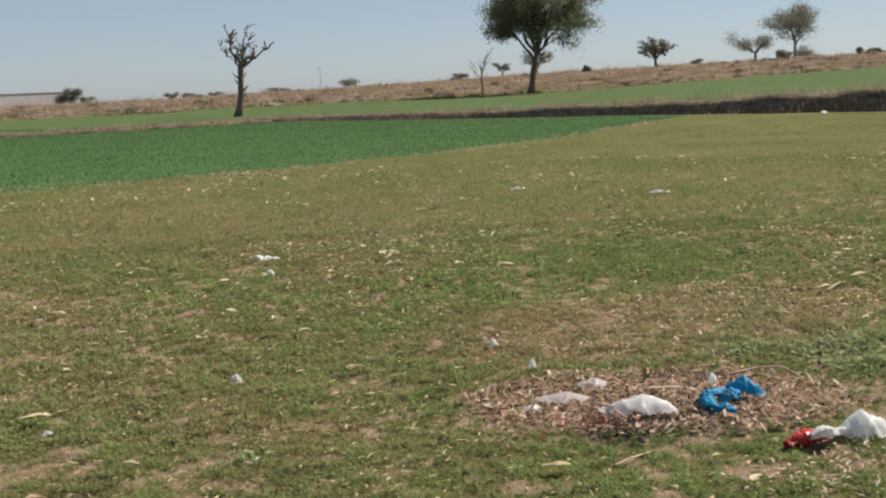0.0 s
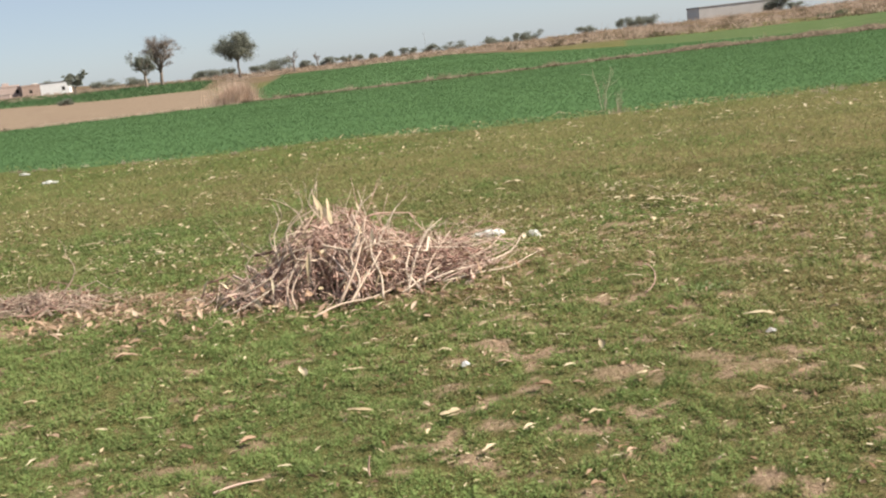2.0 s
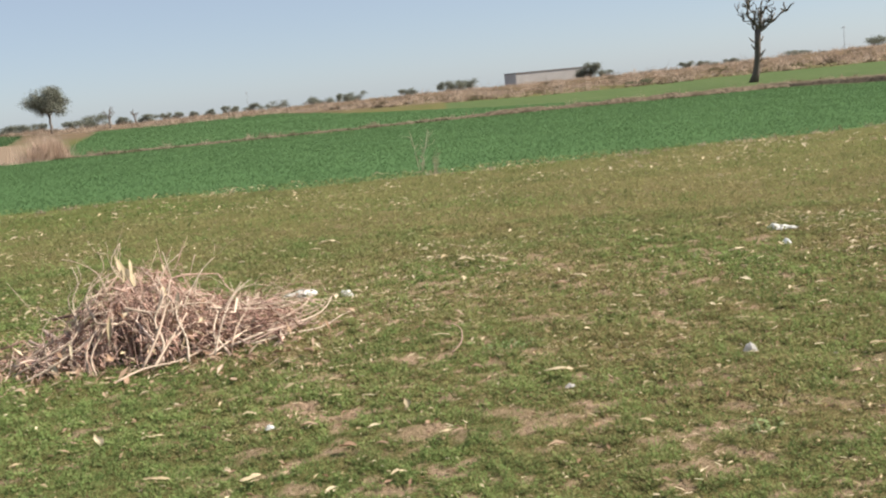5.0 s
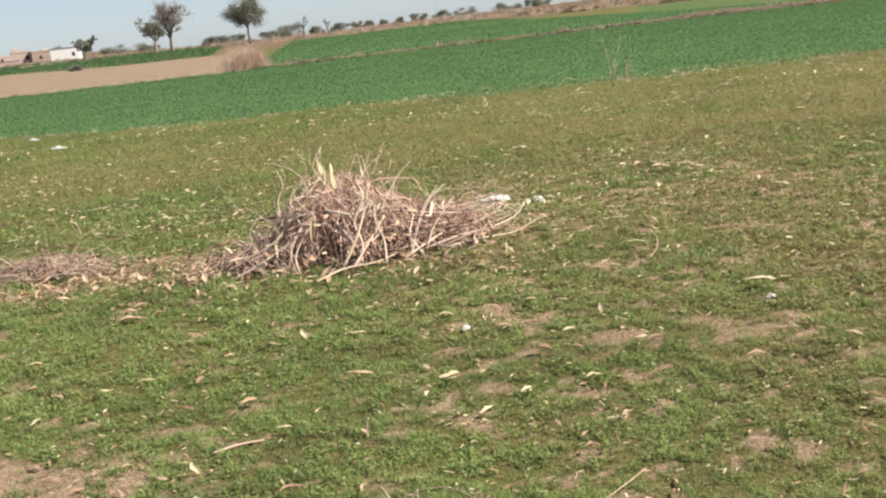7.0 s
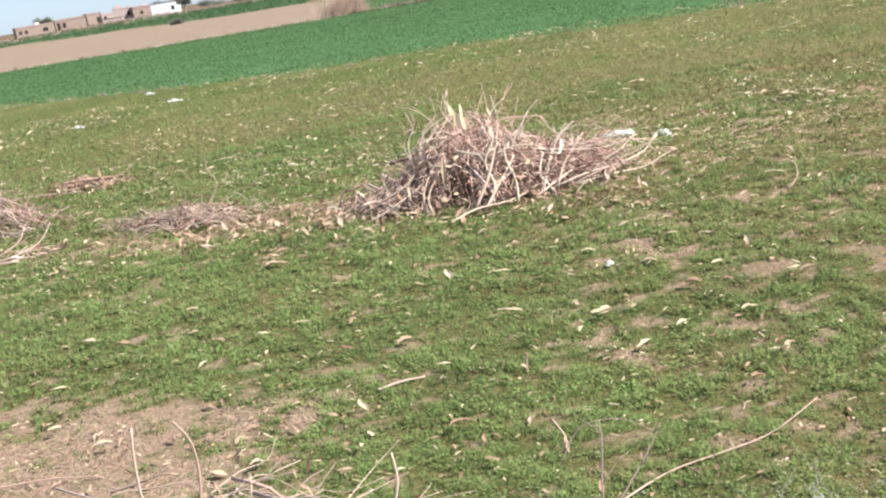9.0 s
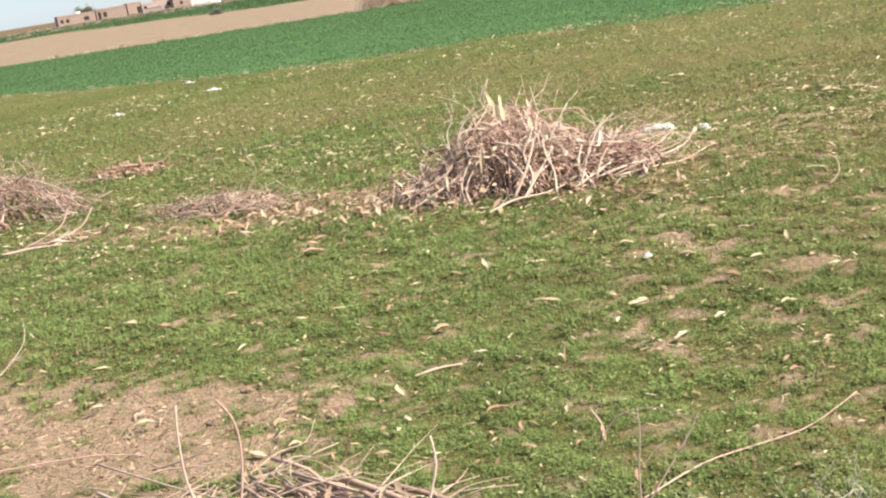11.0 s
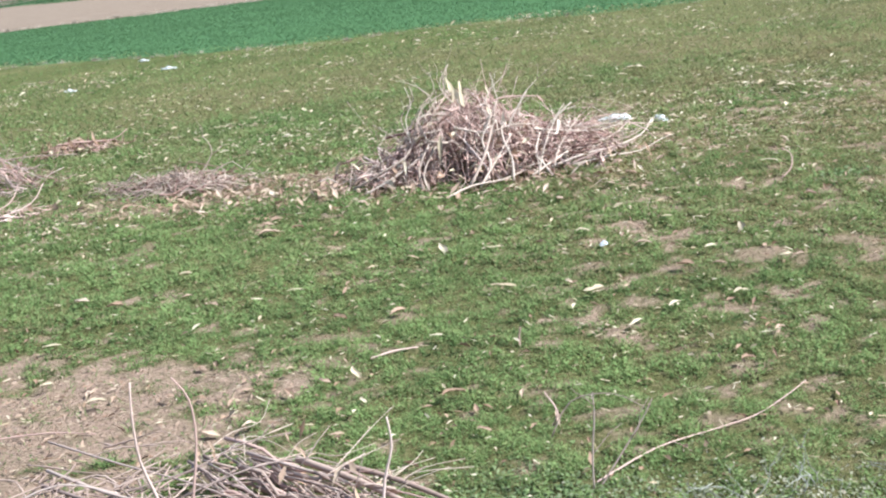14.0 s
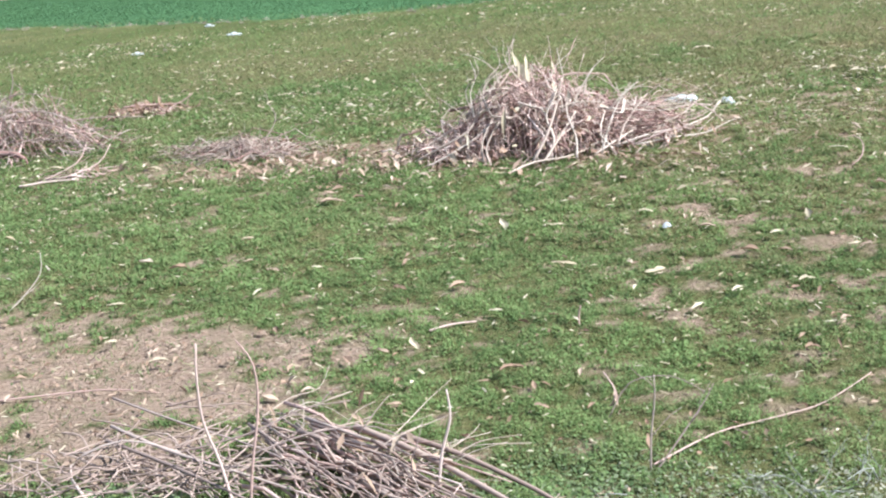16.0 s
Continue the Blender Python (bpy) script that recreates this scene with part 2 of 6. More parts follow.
# ---------------------------------------------------------------- mesh helpers
def as_mesh(name, verts, faces, mat, attrs=None, smooth=False):
    """A mesh from arrays: triangles or quads of one kind, with float values at the points."""
    verts = np.asarray(verts, np.float32)
    faces = np.asarray(faces, np.int32)
    me = bpy.data.meshes.new(name)
    k = faces.shape[1]
    me.vertices.add(len(verts))
    me.vertices.foreach_set("co", verts.ravel())
    me.loops.add(faces.size)
    me.loops.foreach_set("vertex_index", faces.ravel())
    me.polygons.add(len(faces))
    me.polygons.foreach_set("loop_start", np.arange(0, faces.size, k, dtype=np.int32))
    me.polygons.foreach_set("use_smooth", np.full(len(faces), smooth))
    for key, v in (attrs or {}).items():
        me.attributes.new(key, "FLOAT", "POINT").data.foreach_set("value", np.asarray(v, np.float32))
    me.update(calc_edges=True)
    me.materials.append(mat)
    return me


def thing(name, label, category, at=(0, 0, 0), group="", kind=""):
    ob = new(name)
    ob.location = at
    ob.empty_display_size = 0.1
    return tagged(ob, label, category, group, kind)


def part(name, me, parent, label=""):
    ob = new(name, me)
    ob.parent = parent
    return tagged(ob, label)


def tube(points, radii, sides=6):
    """A tapered tube along points, as vertices and quads."""
    pts = [Vector(p) for p in points]
    verts, faces = [], []
    side = Vector((0.31, 0.77, 0.55))
    for i, p in enumerate(pts):
        d = (pts[min(i + 1, len(pts) - 1)] - pts[max(i - 1, 0)]).normalized()
        a = d.cross(side)
        a = a.normalized() if a.length > 1e-3 else d.orthogonal().normalized()
        b = d.cross(a)
        for j in range(sides):
            w = 2 * math.pi * j / sides
            verts.append(p + (a * math.cos(w) + b * math.sin(w)) * radii[i])
    for i in range(len(pts) - 1):
        for j in range(sides):
            k = (j + 1) % sides
            faces.append((i * sides + j, i * sides + k, (i + 1) * sides + k, (i + 1) * sides + j))
    for base, flip in ((0, True), ((len(pts) - 1) * sides, False)):
        for j in range(1, sides - 2, 2):
            q = (base, base + j, base + j + 1, base + j + 2)
            faces.append(q[::-1] if flip else q)
    return verts, faces


class Heap:
    """Gathers pieces into one mesh."""

    def __init__(self):
        self.v, self.f = [], []

    def add(self, vf):
        n = len(self.v)
        self.v += [tuple(p) for p in vf[0]]
        self.f += [tuple(i + n for i in q) for q in vf[1]]

    def mesh(self, name, mat, smooth=True):
        return as_mesh(name, self.v, self.f, mat, smooth=smooth)


def lattice(ix, iy, seed):
    h = (ix.astype(np.int64) * 374761393 + iy.astype(np.int64) * 668265263 + seed * 2147483647) & 0xFFFFFFFF
    h = ((h ^ (h >> 13)) * 1274126177) & 0xFFFFFFFF
    return ((h ^ (h >> 16)) & 0xFFFF) / 65535.0


def soft(x, y, size, seed=0, octaves=3):
    """Smooth random values 0 to 1 over the plan."""
    total, amp, norm = 0.0, 1.0, 0.0
    for o in range(octaves):
        u, v = x / size * 2 ** o, y / size * 2 ** o
        iu, iv = np.floor(u), np.floor(v)
        fu, fv = u - iu, v - iv
        fu, fv = fu * fu * (3 - 2 * fu), fv * fv * (3 - 2 * fv)
        a = lattice(iu, iv, seed + o) * (1 - fu) + lattice(iu + 1, iv, seed + o) * fu
        b = lattice(iu, iv + 1, seed + o) * (1 - fu) + lattice(iu + 1, iv + 1, seed + o) * fu
        total, norm, amp = total + amp * (a * (1 - fv) + b * fv), norm + amp, amp * 0.55
    return total / norm


def step(v, a, b):
    w = np.clip((v - a) / (b - a), 0, 1)
    return w * w * (3 - 2 * w)


def polar(az, r):
    return r * math.sin(radians(az)), r * math.cos(radians(az))


# ---------------------------------------------------------------- the lie of the land
# bank: from its foot the land to the right lies higher; ridge: the long rise behind the fields
def bank_foot(az):
    return np.interp(az, [12, 24.3, 32, 41, 46.8, 52.4, 56.9, 75, 120], [56, 53.2, 47.2, 43.5, 41.9, 40.3, 39.6, 40, 60])


def terrain(x, y):
    r, az = np.hypot(x, y), np.degrees(np.arctan2(x, y))
    foot = bank_foot(az)
    z = step(r, foot + 0.8, foot + 2.4) * np.interp(az, [19, 25, 41, 57, 90, 130], [0, 0.12, 0.32, 0.62, 0.6, 0])
    z = z + step(r, 52, 92) * np.interp(az, [5, 24, 41, 57, 90, 130], [0, 0.1, 0.1, 0.5, 0.6, 0])
    z = z + step(r, 90, 152) * np.interp(az, [-9, -2, 6, 14, 20, 29, 41, 57, 90, 140], [0, 0.22, 0.33, 0.38, 0.42, 0.9, 1.75, 1.95, 2.0, 0])
    z = z + (soft(x, y, 1.9, 3) - 0.5) * 0.045 * (1 - step(r, 30, 60)) + (soft(x, y, 0.24, 4) - 0.5) * 0.05 * (1 - step(r, 10, 20))
    z = z - np.maximum(r - 170, 0) * 0.0078 * np.interp(az, [-21, -15, 30, 60], [0, 1, 1, 0.6])
    return z + (soft(x, y, 14, 6) - 0.5) * 0.3 * step(r, 60, 110)


def crop_near(x):
    return np.interp(x, [-90, -30, -15, -8.9, -4.9, -0.6, 2.3, 8.2, 14.3, 19.6, 29.0],
                     [62, 32.5, 24.6, 21.4, 20.2, 19.8, 19.4, 19.3, 20.3, 22.4, 27.2])


def crop_far(x):
    return np.interp(x, [-90, -26, -10, 22, 25, 28.6, 30.6], [46, 45.8, 46.6, 47.2, 39.4, 32.2, 28.0])


def in_crop(x, y):
    wob = (soft(x, y, 2.5, 21) - 0.5) * 1.0
    return (y > crop_near(x) + wob) & (y < crop_far(x)) & (x < 29.5)


def field_edge(az):
    return np.interp(az, [-13, -9.9, -1.6, 2.9, 10.3, 16, 23, 40, 50, 57, 80], [128, 128, 124, 98, 86, 84, 84, 84, 95, 106, 110])


def in_second(x, y):
    """The second green field, behind the bund."""
    return (y > 48.0) & (x > np.interp(y, [48, 128], [-10.5, -22.5])) & (x < np.interp(y, [48, 62, 86, 128], [20, 11.5, 4.5, -3.0])) & (y < 126)


def in_plough(x, y):
    return (y > 46) & (x < np.interp(y, [46, 91], [-10.8, -22])) & (y < np.interp(x, [-80, -53, -40, -30, -20], [138, 116, 103, 92, 90]))


def in_strip(x, y):
    """The green strip before the village."""
    far = np.interp(x, [-150, -90, -40, -20], [260, 215, 150, 110])
    return (y >= np.interp(x, [-80, -53, -40, -30, -20], [138, 116, 103, 92, 90])) & (x < np.interp(y, [90, 150], [-23, -36])) & (y < far)


def in_pale(x, y):
    """The light green field above the bank."""
    r, az = np.hypot(x, y), np.degrees(np.arctan2(x, y))
    return (r > bank_foot(az) + 1.4) & (r < field_edge(az) + (soft(x, y, 5, 31) - 0.5) * 8) & (az > 8) & (az < 100) & ~in_second(x, y) & (y > np.where(az < 24, 49.0, -1e3))


# bare patches of earth: centre, half length, half width, turn in degrees
BARE = [(-2.3, 3.45, 1.0, 0.62, -14), (-1.72, 3.72, 0.42, 0.24, -10), (-2.15, 2.9, 0.6, 0.34, -20), (-3.3, 3.65, 1.0, 0.62, -5), (-1.42, 4.11, 0.13, 0.06, -5),
        (-1.83, 4.29, 0.08, 0.05, -5), (-1.26, 3.91, 0.11, 0.05, -4), (-0.82, 3.66, 0.14, 0.05, -3), (-0.43, 3.40, 0.12, 0.09, 20), (-1.15, 4.29, 0.09, 0.07, -5),
        (-0.28, 4.80, 0.13, 0.07, -7), (-0.40, 4.52, 0.07, 0.05, -6), (0.19, 4.65, 0.13, 0.07, -7), (0.42, 4.68, 0.2, 0.11, -8), (-0.07, 4.26, 0.1, 0.06, -6)]
BARE_EAST = [(0.55, 4.71, 0.2, 0.12, -15), (0.10, 5.16, 0.12, 0.08, -21), (0.91, 4.91, 0.12, 0.09, -21), (1.01, 4.66, 0.14, 0.08, -5), (0.07, 3.68, 0.07, 0.05, -3), (0.08, 3.33, 0.09, 0.04, -2),
             (0.08, 3.05, 0.09, 0.08, 0), (-0.16, 3.16, 0.13, 0.04, 0), (0.40, 3.12, 0.09, 0.05, 0), (0.25, 3.49, 0.06, 0.04, -3), (1.99, 4.55, 0.09, 0.07, -21), (2.12, 3.99, 0.15, 0.09, -30),
             (1.52, 3.84, 0.16, 0.10, -20), (1.09, 4.74, 0.14, 0.12, -40), (2.46, 3.64, 0.17, 0.09, -40)]
BARE2 = [(2.48, 4.17, 0.1, 0.06, -21), (2.92, 4.86, 0.28, 0.2, -30), (2.22, 5.14, 0.2, 0.09, -23), (1.68, 6.80, 0.24, 0.17, -25), (2.25, 3.69, 0.18, 0.05, -40), (1.60, 4.29, 0.14, 0.06, -40), (2.37, 4.42, 0.2, 0.09, -41),
         (3.78, 2.68, 0.3, 0.16, -40), (3.95, 2.5, 0.5, 0.2, -38), (-2.99, 5.73, 0.09, 0.26, 0), (0.05, 5.17, 0.12, 0.05, -9), (0.95, 5.7, 0.16, 0.06, -23), (1.06, 4.28, 0.14, 0.04, -20)]
TRASH = (3.85, 3.62, 0.95, 0.52, -38)


def oval(x, y, o):
    c, s = math.cos(radians(o[4])), math.sin(radians(o[4]))
    u, v = (x - o[0]) * c + (y - o[1]) * s, -(x - o[0]) * s + (y - o[1]) * c
    return (u / o[2]) ** 2 + (v / o[3]) ** 2


def bareness(x, y):
    rag = (soft(x, y * 1.5, 0.11, 41, 4) - 0.5) * 4.2
    b = np.zeros_like(x)
    for o in BARE2:
        b = np.maximum(b, (1 - step(oval(x, y, o) + rag, 0.1, 1.5)) * 0.45)
    for o in BARE + BARE_EAST:
        b = np.maximum(b, (1 - step(oval(x, y, o) + rag * min(1.2, 0.45 / o[2] + 0.25), 0.15, 1.4)) * (0.92 if o[2] > 0.37 else 0.6))
    b = np.maximum(b, 0.9 - 0.9 * step(oval(x, y, TRASH) + rag, 0.7, 1.5))
    worn = step(soft(x, y, 1.7, 44), 0.40, 0.62) + 0.35 * step(x, -0.6, 1.2)
    edge = 0.69 - 0.065 * worn
    spots = step(soft(x, y * 1.2, 0.12, 43, 4), edge, edge + 0.05) * (1 - 0.6 * step(y, 7, 12))
    zone = 1 - step(((x - 5.2) / 1.5) ** 2 + ((y - 4.9) / 0.9) ** 2 + rag, 0.6, 1.6)
    lane = 1 - step(oval(x, y, (-2.0, 7.35, 2.2, 0.5, 4)) + rag, 0.6, 1.6)
    return np.clip(np.maximum.reduce([b, 0.85 * spots, zone * (0.08 + 0.5 * soft(x, y, 0.13, 46)), lane * (0.1 + 0.8 * soft(x, y, 0.15, 47))]), 0, 1)


def dryness(x, y):
    d = 0.12 + 0.22 * step(x + 0.1 * y, -0.8, 2.6) + 0.1 * step(y, 6, 15) + (soft(x, y * 1.4, 0.3, 52) - 0.5) * 0.7
    lush = np.maximum(1 - step(oval(x, y, (3.25, 2.85, 0.95, 0.42, -38)), 0.4, 1.4), 1 - step(((x - 6.3) / 2.2) ** 2 + ((y - 6.6) / 1.1) ** 2, 0.2, 1.3))
    return np.clip(d + (soft(x, y, 1.1, 51) - 0.5) * 0.9 - 0.6 * lush + 0.4 * (1 - step(((x - 5.2) / 1.5) ** 2 + ((y - 4.9) / 0.9) ** 2, 0.6, 1.6)), 0, 1)


def spaced(lo, hi, fine_lo, fine_hi, gap, grow, grow_back):
    """Grid lines: even between fine_lo and fine_hi, ever wider outside."""
    mid = list(np.arange(fine_lo, fine_hi + gap, gap))
    for sign, end in ((1, hi), (-1, lo)):
        v, d, out = (mid[-1] if sign > 0 else mid[0]), gap, []
        while v * sign < end * sign:
            d *= grow if sign > 0 else grow_back
            v += d * sign
            out.append(v)
        mid = mid + out if sign > 0 else out[::-1] + mid
    return np.array(mid)


def build_ground():
    gx, gy = spaced(-3800, 3800, -4.5, 6.5, 0.055, 1.033, 1.033), spaced(-3800, 3800, 1.8, 9.0, 0.055, 1.028, 1.12)
    x, y = (a.ravel() for a in np.meshgrid(gx, gy))
    nx, ny = len(gx), len(gy)
    i = (np.arange(ny - 1)[:, None] * nx + np.arange(nx - 1)[None]).ravel()
    faces = np.stack([i, i + 1, i + nx + 1, i + nx], 1)
    z = terrain(x, y)
    r, az = np.hypot(x, y), np.degrees(np.arctan2(x, y))
    crop = np.where(in_crop(x, y) | in_second(x, y), 1.0, np.where(in_strip(x, y), 0.5, 0.0))
    pale, plough = in_pale(x, y).astype(float), in_plough(x, y).astype(float)
    foot = bank_foot(az)
    heath = np.maximum(step(r, 80, 110), ((r > foot - 0.4) & (r < foot + 1.6) & (az > 22)).astype(float))
    attrs = dict(far=step(r, 9, 19), bare=bareness(x, y) * (1 - 0.8 * step(r, 9, 20)) * step(y, 1.0, 2.2), dry=dryness(x, y), crop=crop, pale=pale, plough=plough, heath=heath,
                 ash=np.clip(1.3 - oval(x, y, (3.48, 3.38, 0.42, 0.2, -42)), 0, 1))
    ob = new("ground", as_mesh("ground", np.stack([x, y, z], 1), faces, GROUND, attrs, True))
    tagged(ob, "field of short green turf, dry earth and ploughed land", "ground", kind="structure")


build_ground()


def earth_strip(name, label, line, heights, profile, seed, rough, uneven=0.6):
    """A long low bank of earth: profile rows of (metres across, share of the height), along a line of (x, y, across x, across y)."""
    n, k = len(line), len(profile)
    v = []
    for i, (x, y, ax, ay) in enumerate(line):
        w = float(soft(np.array([x * 1.0]), np.array([y * 1.0]), 1.3, seed)[0]) - 0.5
        h = heights[i] * max(0.15, 1.0 + uneven * w)
        for j, (d, share) in enumerate(profile):
            e = d + (rough * w * 1.6 if 0 < j < k - 1 else 0)
            px, py = x + ax * e, y + ay * e
            lump = (float(soft(np.array([px]), np.array([py]), 0.4, seed + 3)[0]) - 0.5) * 0.10 if 0 < j < k - 1 else 0
            v.append((px, py, ground_level(px, py) * min(1.0, max(0.0, j / (k - 1))) * (1 if share < 0.5 else 0) + h * share + lump))
    f = [(i * k + j, (i + 1) * k + j, (i + 1) * k + j + 1, i * k + j + 1) for i in range(n - 1) for j in range(k - 1)]
    m = Nodes(name, 1.0)
    m.bsdf.inputs["Specular IOR Level"].default_value = 0.05
    g = m.noise(5, 6, 0.7)
    c = m.ramp(g, (0.3, (0.05, 0.038, 0.027)), (0.5, (0.12, 0.095, 0.068)), (0.7, (0.23, 0.185, 0.135)))
    m.bump(g, 1.0, 0.08)
    tagged(new(name, as_mesh(name, v, f, m.colour(c), smooth=True)), label, "bank", kind="structure")


def ground_level(x, y):
    return float(terrain(np.array([float(x)]), np.array([float(y)]))[0])


def bank_height(az):
    return float(np.interp(az, [22, 25, 41, 57, 90, 118], [0.03, 0.16, 0.36, 0.66, 0.6, 0.05]))


bank_line = [(*polar(a, float(bank_foot(a))), math.sin(radians(a)), math.cos(radians(a))) for a in np.arange(22, 118, 0.3)]
earth_strip("earth_bank", "eroded dark earth bank along the field", bank_line, [bank_height(a) for a in np.arange(22, 118, 0.3)],
            [(-0.1, -0.08), (0.05, 0.3), (0.16, 0.75), (0.3, 1.0), (0.7, 1.08), (1.5, 1.04), (2.8, 0.9)], 151, 0.18)
bund_line = [(x, 47.4 + 0.6 * math.sin(x * 0.25), 0, 1) for x in np.arange(-11.2, 22.5, 0.22)]
earth_strip("earth_bund", "low earth bund between the wheat fields", bund_line, [0.06 + 0.12 * float(step(np.array(x), 7.5, 10)) for x in np.arange(-11.2, 22.5, 0.22)],
            [(-0.35, -0.1), (-0.2, 0.35), (-0.05, 0.85), (0.15, 1.0), (0.4, 0.9), (0.7, 0.4), (0.95, -0.1)], 157, 0.12, 2.2)


# ---------------------------------------------------------------- what grows
def blades(name, x, y, h, w, lean, tone, dry, mat, label, category, z=None, seed=1, leaflet=0.0):
    """Many blades (one triangle each) and, for a share of them, small flat leaflets (two triangles), as one mesh."""
    g = np.random.default_rng(seed)
    n = len(x)
    z = terrain(x, y) if z is None else z
    a, b = g.uniform(0, 2 * np.pi, n), g.uniform(0, 2 * np.pi, n)
    base = np.stack([x, y, z - 0.004], 1)
    across = np.stack([np.cos(a), np.sin(a), np.zeros(n)], 1) * w[:, None] / 2
    tip = base + np.stack([np.cos(b) * lean * h, np.sin(b) * lean * h, h], 1)
    flat = g.random(n) < leaflet
    v = np.stack([base - across, base + across, tip], 1)
    nf = int(flat.sum())
    if nf:
        c = base[flat] + np.stack([np.zeros(nf), np.zeros(nf), h[flat] * g.uniform(0.3, 1.0, nf)], 1)
        tilt = g.uniform(-0.5, 0.5, (nf, 2))
        u = np.stack([np.cos(a[flat]), np.sin(a[flat]), tilt[:, 0]], 1) * w[flat][:, None] * 1.25
        p = np.stack([-np.sin(a[flat]), np.cos(a[flat]), tilt[:, 1]], 1) * w[flat][:, None] * 0.8
        q = np.stack([c - u, c - p, c + u, c + p], 1)
    nb = n - nf
    verts = v[~flat].reshape(-1, 3)
    faces = np.arange(nb * 3).reshape(-1, 3)
    tones, dries = np.repeat(tone[~flat], 3), np.repeat(dry[~flat], 3)
    if nf:
        k = nb * 3 + np.arange(nf)[:, None] * 4
        faces = np.concatenate([faces, k + [0, 1, 2], k + [0, 2, 3]])
        verts = np.concatenate([verts, q.reshape(-1, 3)])
        tones, dries = np.concatenate([tones, np.repeat(tone[flat], 4)]), np.concatenate([dries, np.repeat(dry[flat], 4)])
    ob = new(name, as_mesh(name, verts, faces, mat, dict(tone=tones, dry=dries)))
    return tagged(ob, label, category, kind="stuff")


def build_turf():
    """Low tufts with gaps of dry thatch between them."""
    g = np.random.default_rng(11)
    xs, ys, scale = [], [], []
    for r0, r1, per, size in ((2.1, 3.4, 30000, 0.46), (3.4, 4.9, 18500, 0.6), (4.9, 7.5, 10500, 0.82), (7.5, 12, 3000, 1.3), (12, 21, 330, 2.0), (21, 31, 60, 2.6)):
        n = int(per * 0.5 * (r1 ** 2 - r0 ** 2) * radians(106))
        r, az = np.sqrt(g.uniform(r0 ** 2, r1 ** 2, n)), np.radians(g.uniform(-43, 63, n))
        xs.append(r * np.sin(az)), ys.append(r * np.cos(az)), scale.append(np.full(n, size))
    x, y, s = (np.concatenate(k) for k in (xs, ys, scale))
    r = np.hypot(x, y)
    tuft = 0.82 * soft(x, y * 1.1, 0.055, 61, 2) + 0.18 * soft(x, y * 1.2, 0.2, 65, 2)
    worn = 0.3 + 0.7 * step(soft(x, y, 0.8, 64), 0.3, 0.62)
    thin = 0.85 * (1 - step(tuft, 0.34, 0.48)) * worn
    keep = (g.random(len(x)) > np.clip(step(bareness(x, y), 0.22, 0.62) * 0.96 + thin + 0.45 * step(r, 14, 31), 0, 0.97)) & (y < crop_near(x) + 0.8)
    x, y, s, tuft = x[keep], y[keep], s[keep], tuft[keep]
    n = len(x)
    h = g.uniform(0.012, 0.04, n) * s ** 0.5 * (0.4 + 1.35 * step(tuft, 0.38, 0.68))
    w = g.uniform(0.006, 0.0115, n) * s
    calm = 1 - 0.8 * step(np.hypot(x, y), 5.5, 13)
    # tone drops with low tuft, putting the gaps' shade into the blade colour
    tone = np.clip(soft(x, y * 1.4, 0.3, 63) * 1.0 + 0.22 * (1 - step(np.hypot(x, y), 2.8, 4.2)) + (tuft - 0.5) * 1.7 * calm + g.uniform(-0.25, 0.25, n) * calm, 0, 1)
    dry = np.clip((dryness(x, y) - 0.1 * calm + g.uniform(-0.5, 0.5, n) * calm), 0, 1)
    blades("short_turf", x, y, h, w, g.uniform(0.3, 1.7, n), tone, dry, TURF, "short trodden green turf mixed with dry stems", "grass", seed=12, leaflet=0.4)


def build_crop(name, label, x0, x1, y0, y1, n, inside, size, seed, fresh=0.15, tall=1.0):
    g = np.random.default_rng(seed)
    x, y = g.uniform(x0, x1, n), g.uniform(y0, y1, n)
    keep = inside(x, y)
    x, y = x[keep], y[keep]
    n = len(x)
    h = tall * g.uniform(0.03, 0.06, n) * (0.75 + 0.5 * soft(x, y, 1.6, seed + 1))
    w = g.uniform(0.6, 1.2, n) * size
    tone = np.clip(fresh + 0.12 + 0.5 * soft(x, y * 1.5, 2.2, seed + 2) + g.uniform(-0.04, 0.04, n), 0, 1)
    blades(name, x, y, h, w, g.uniform(0.8, 2.2, n), tone, g.uniform(0, 0.08, n), CROP, label, "wheat", seed=seed + 3)


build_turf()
build_crop("wheat_crop", "dense young dark green wheat", -40, 29.5, 19, 47.5, 400000, in_crop, 0.024, 70)
build_crop("wheat_crop_behind", "second field of young green wheat behind the bund", -23, 20, 48, 126, 150000, in_second, 0.06, 80, 0.2)
build_crop("wheat_crop_strip", "strip of green wheat before the village", -120, -22, 88, 240, 60000, in_strip, 0.12, 90, -0.5, 8.0)


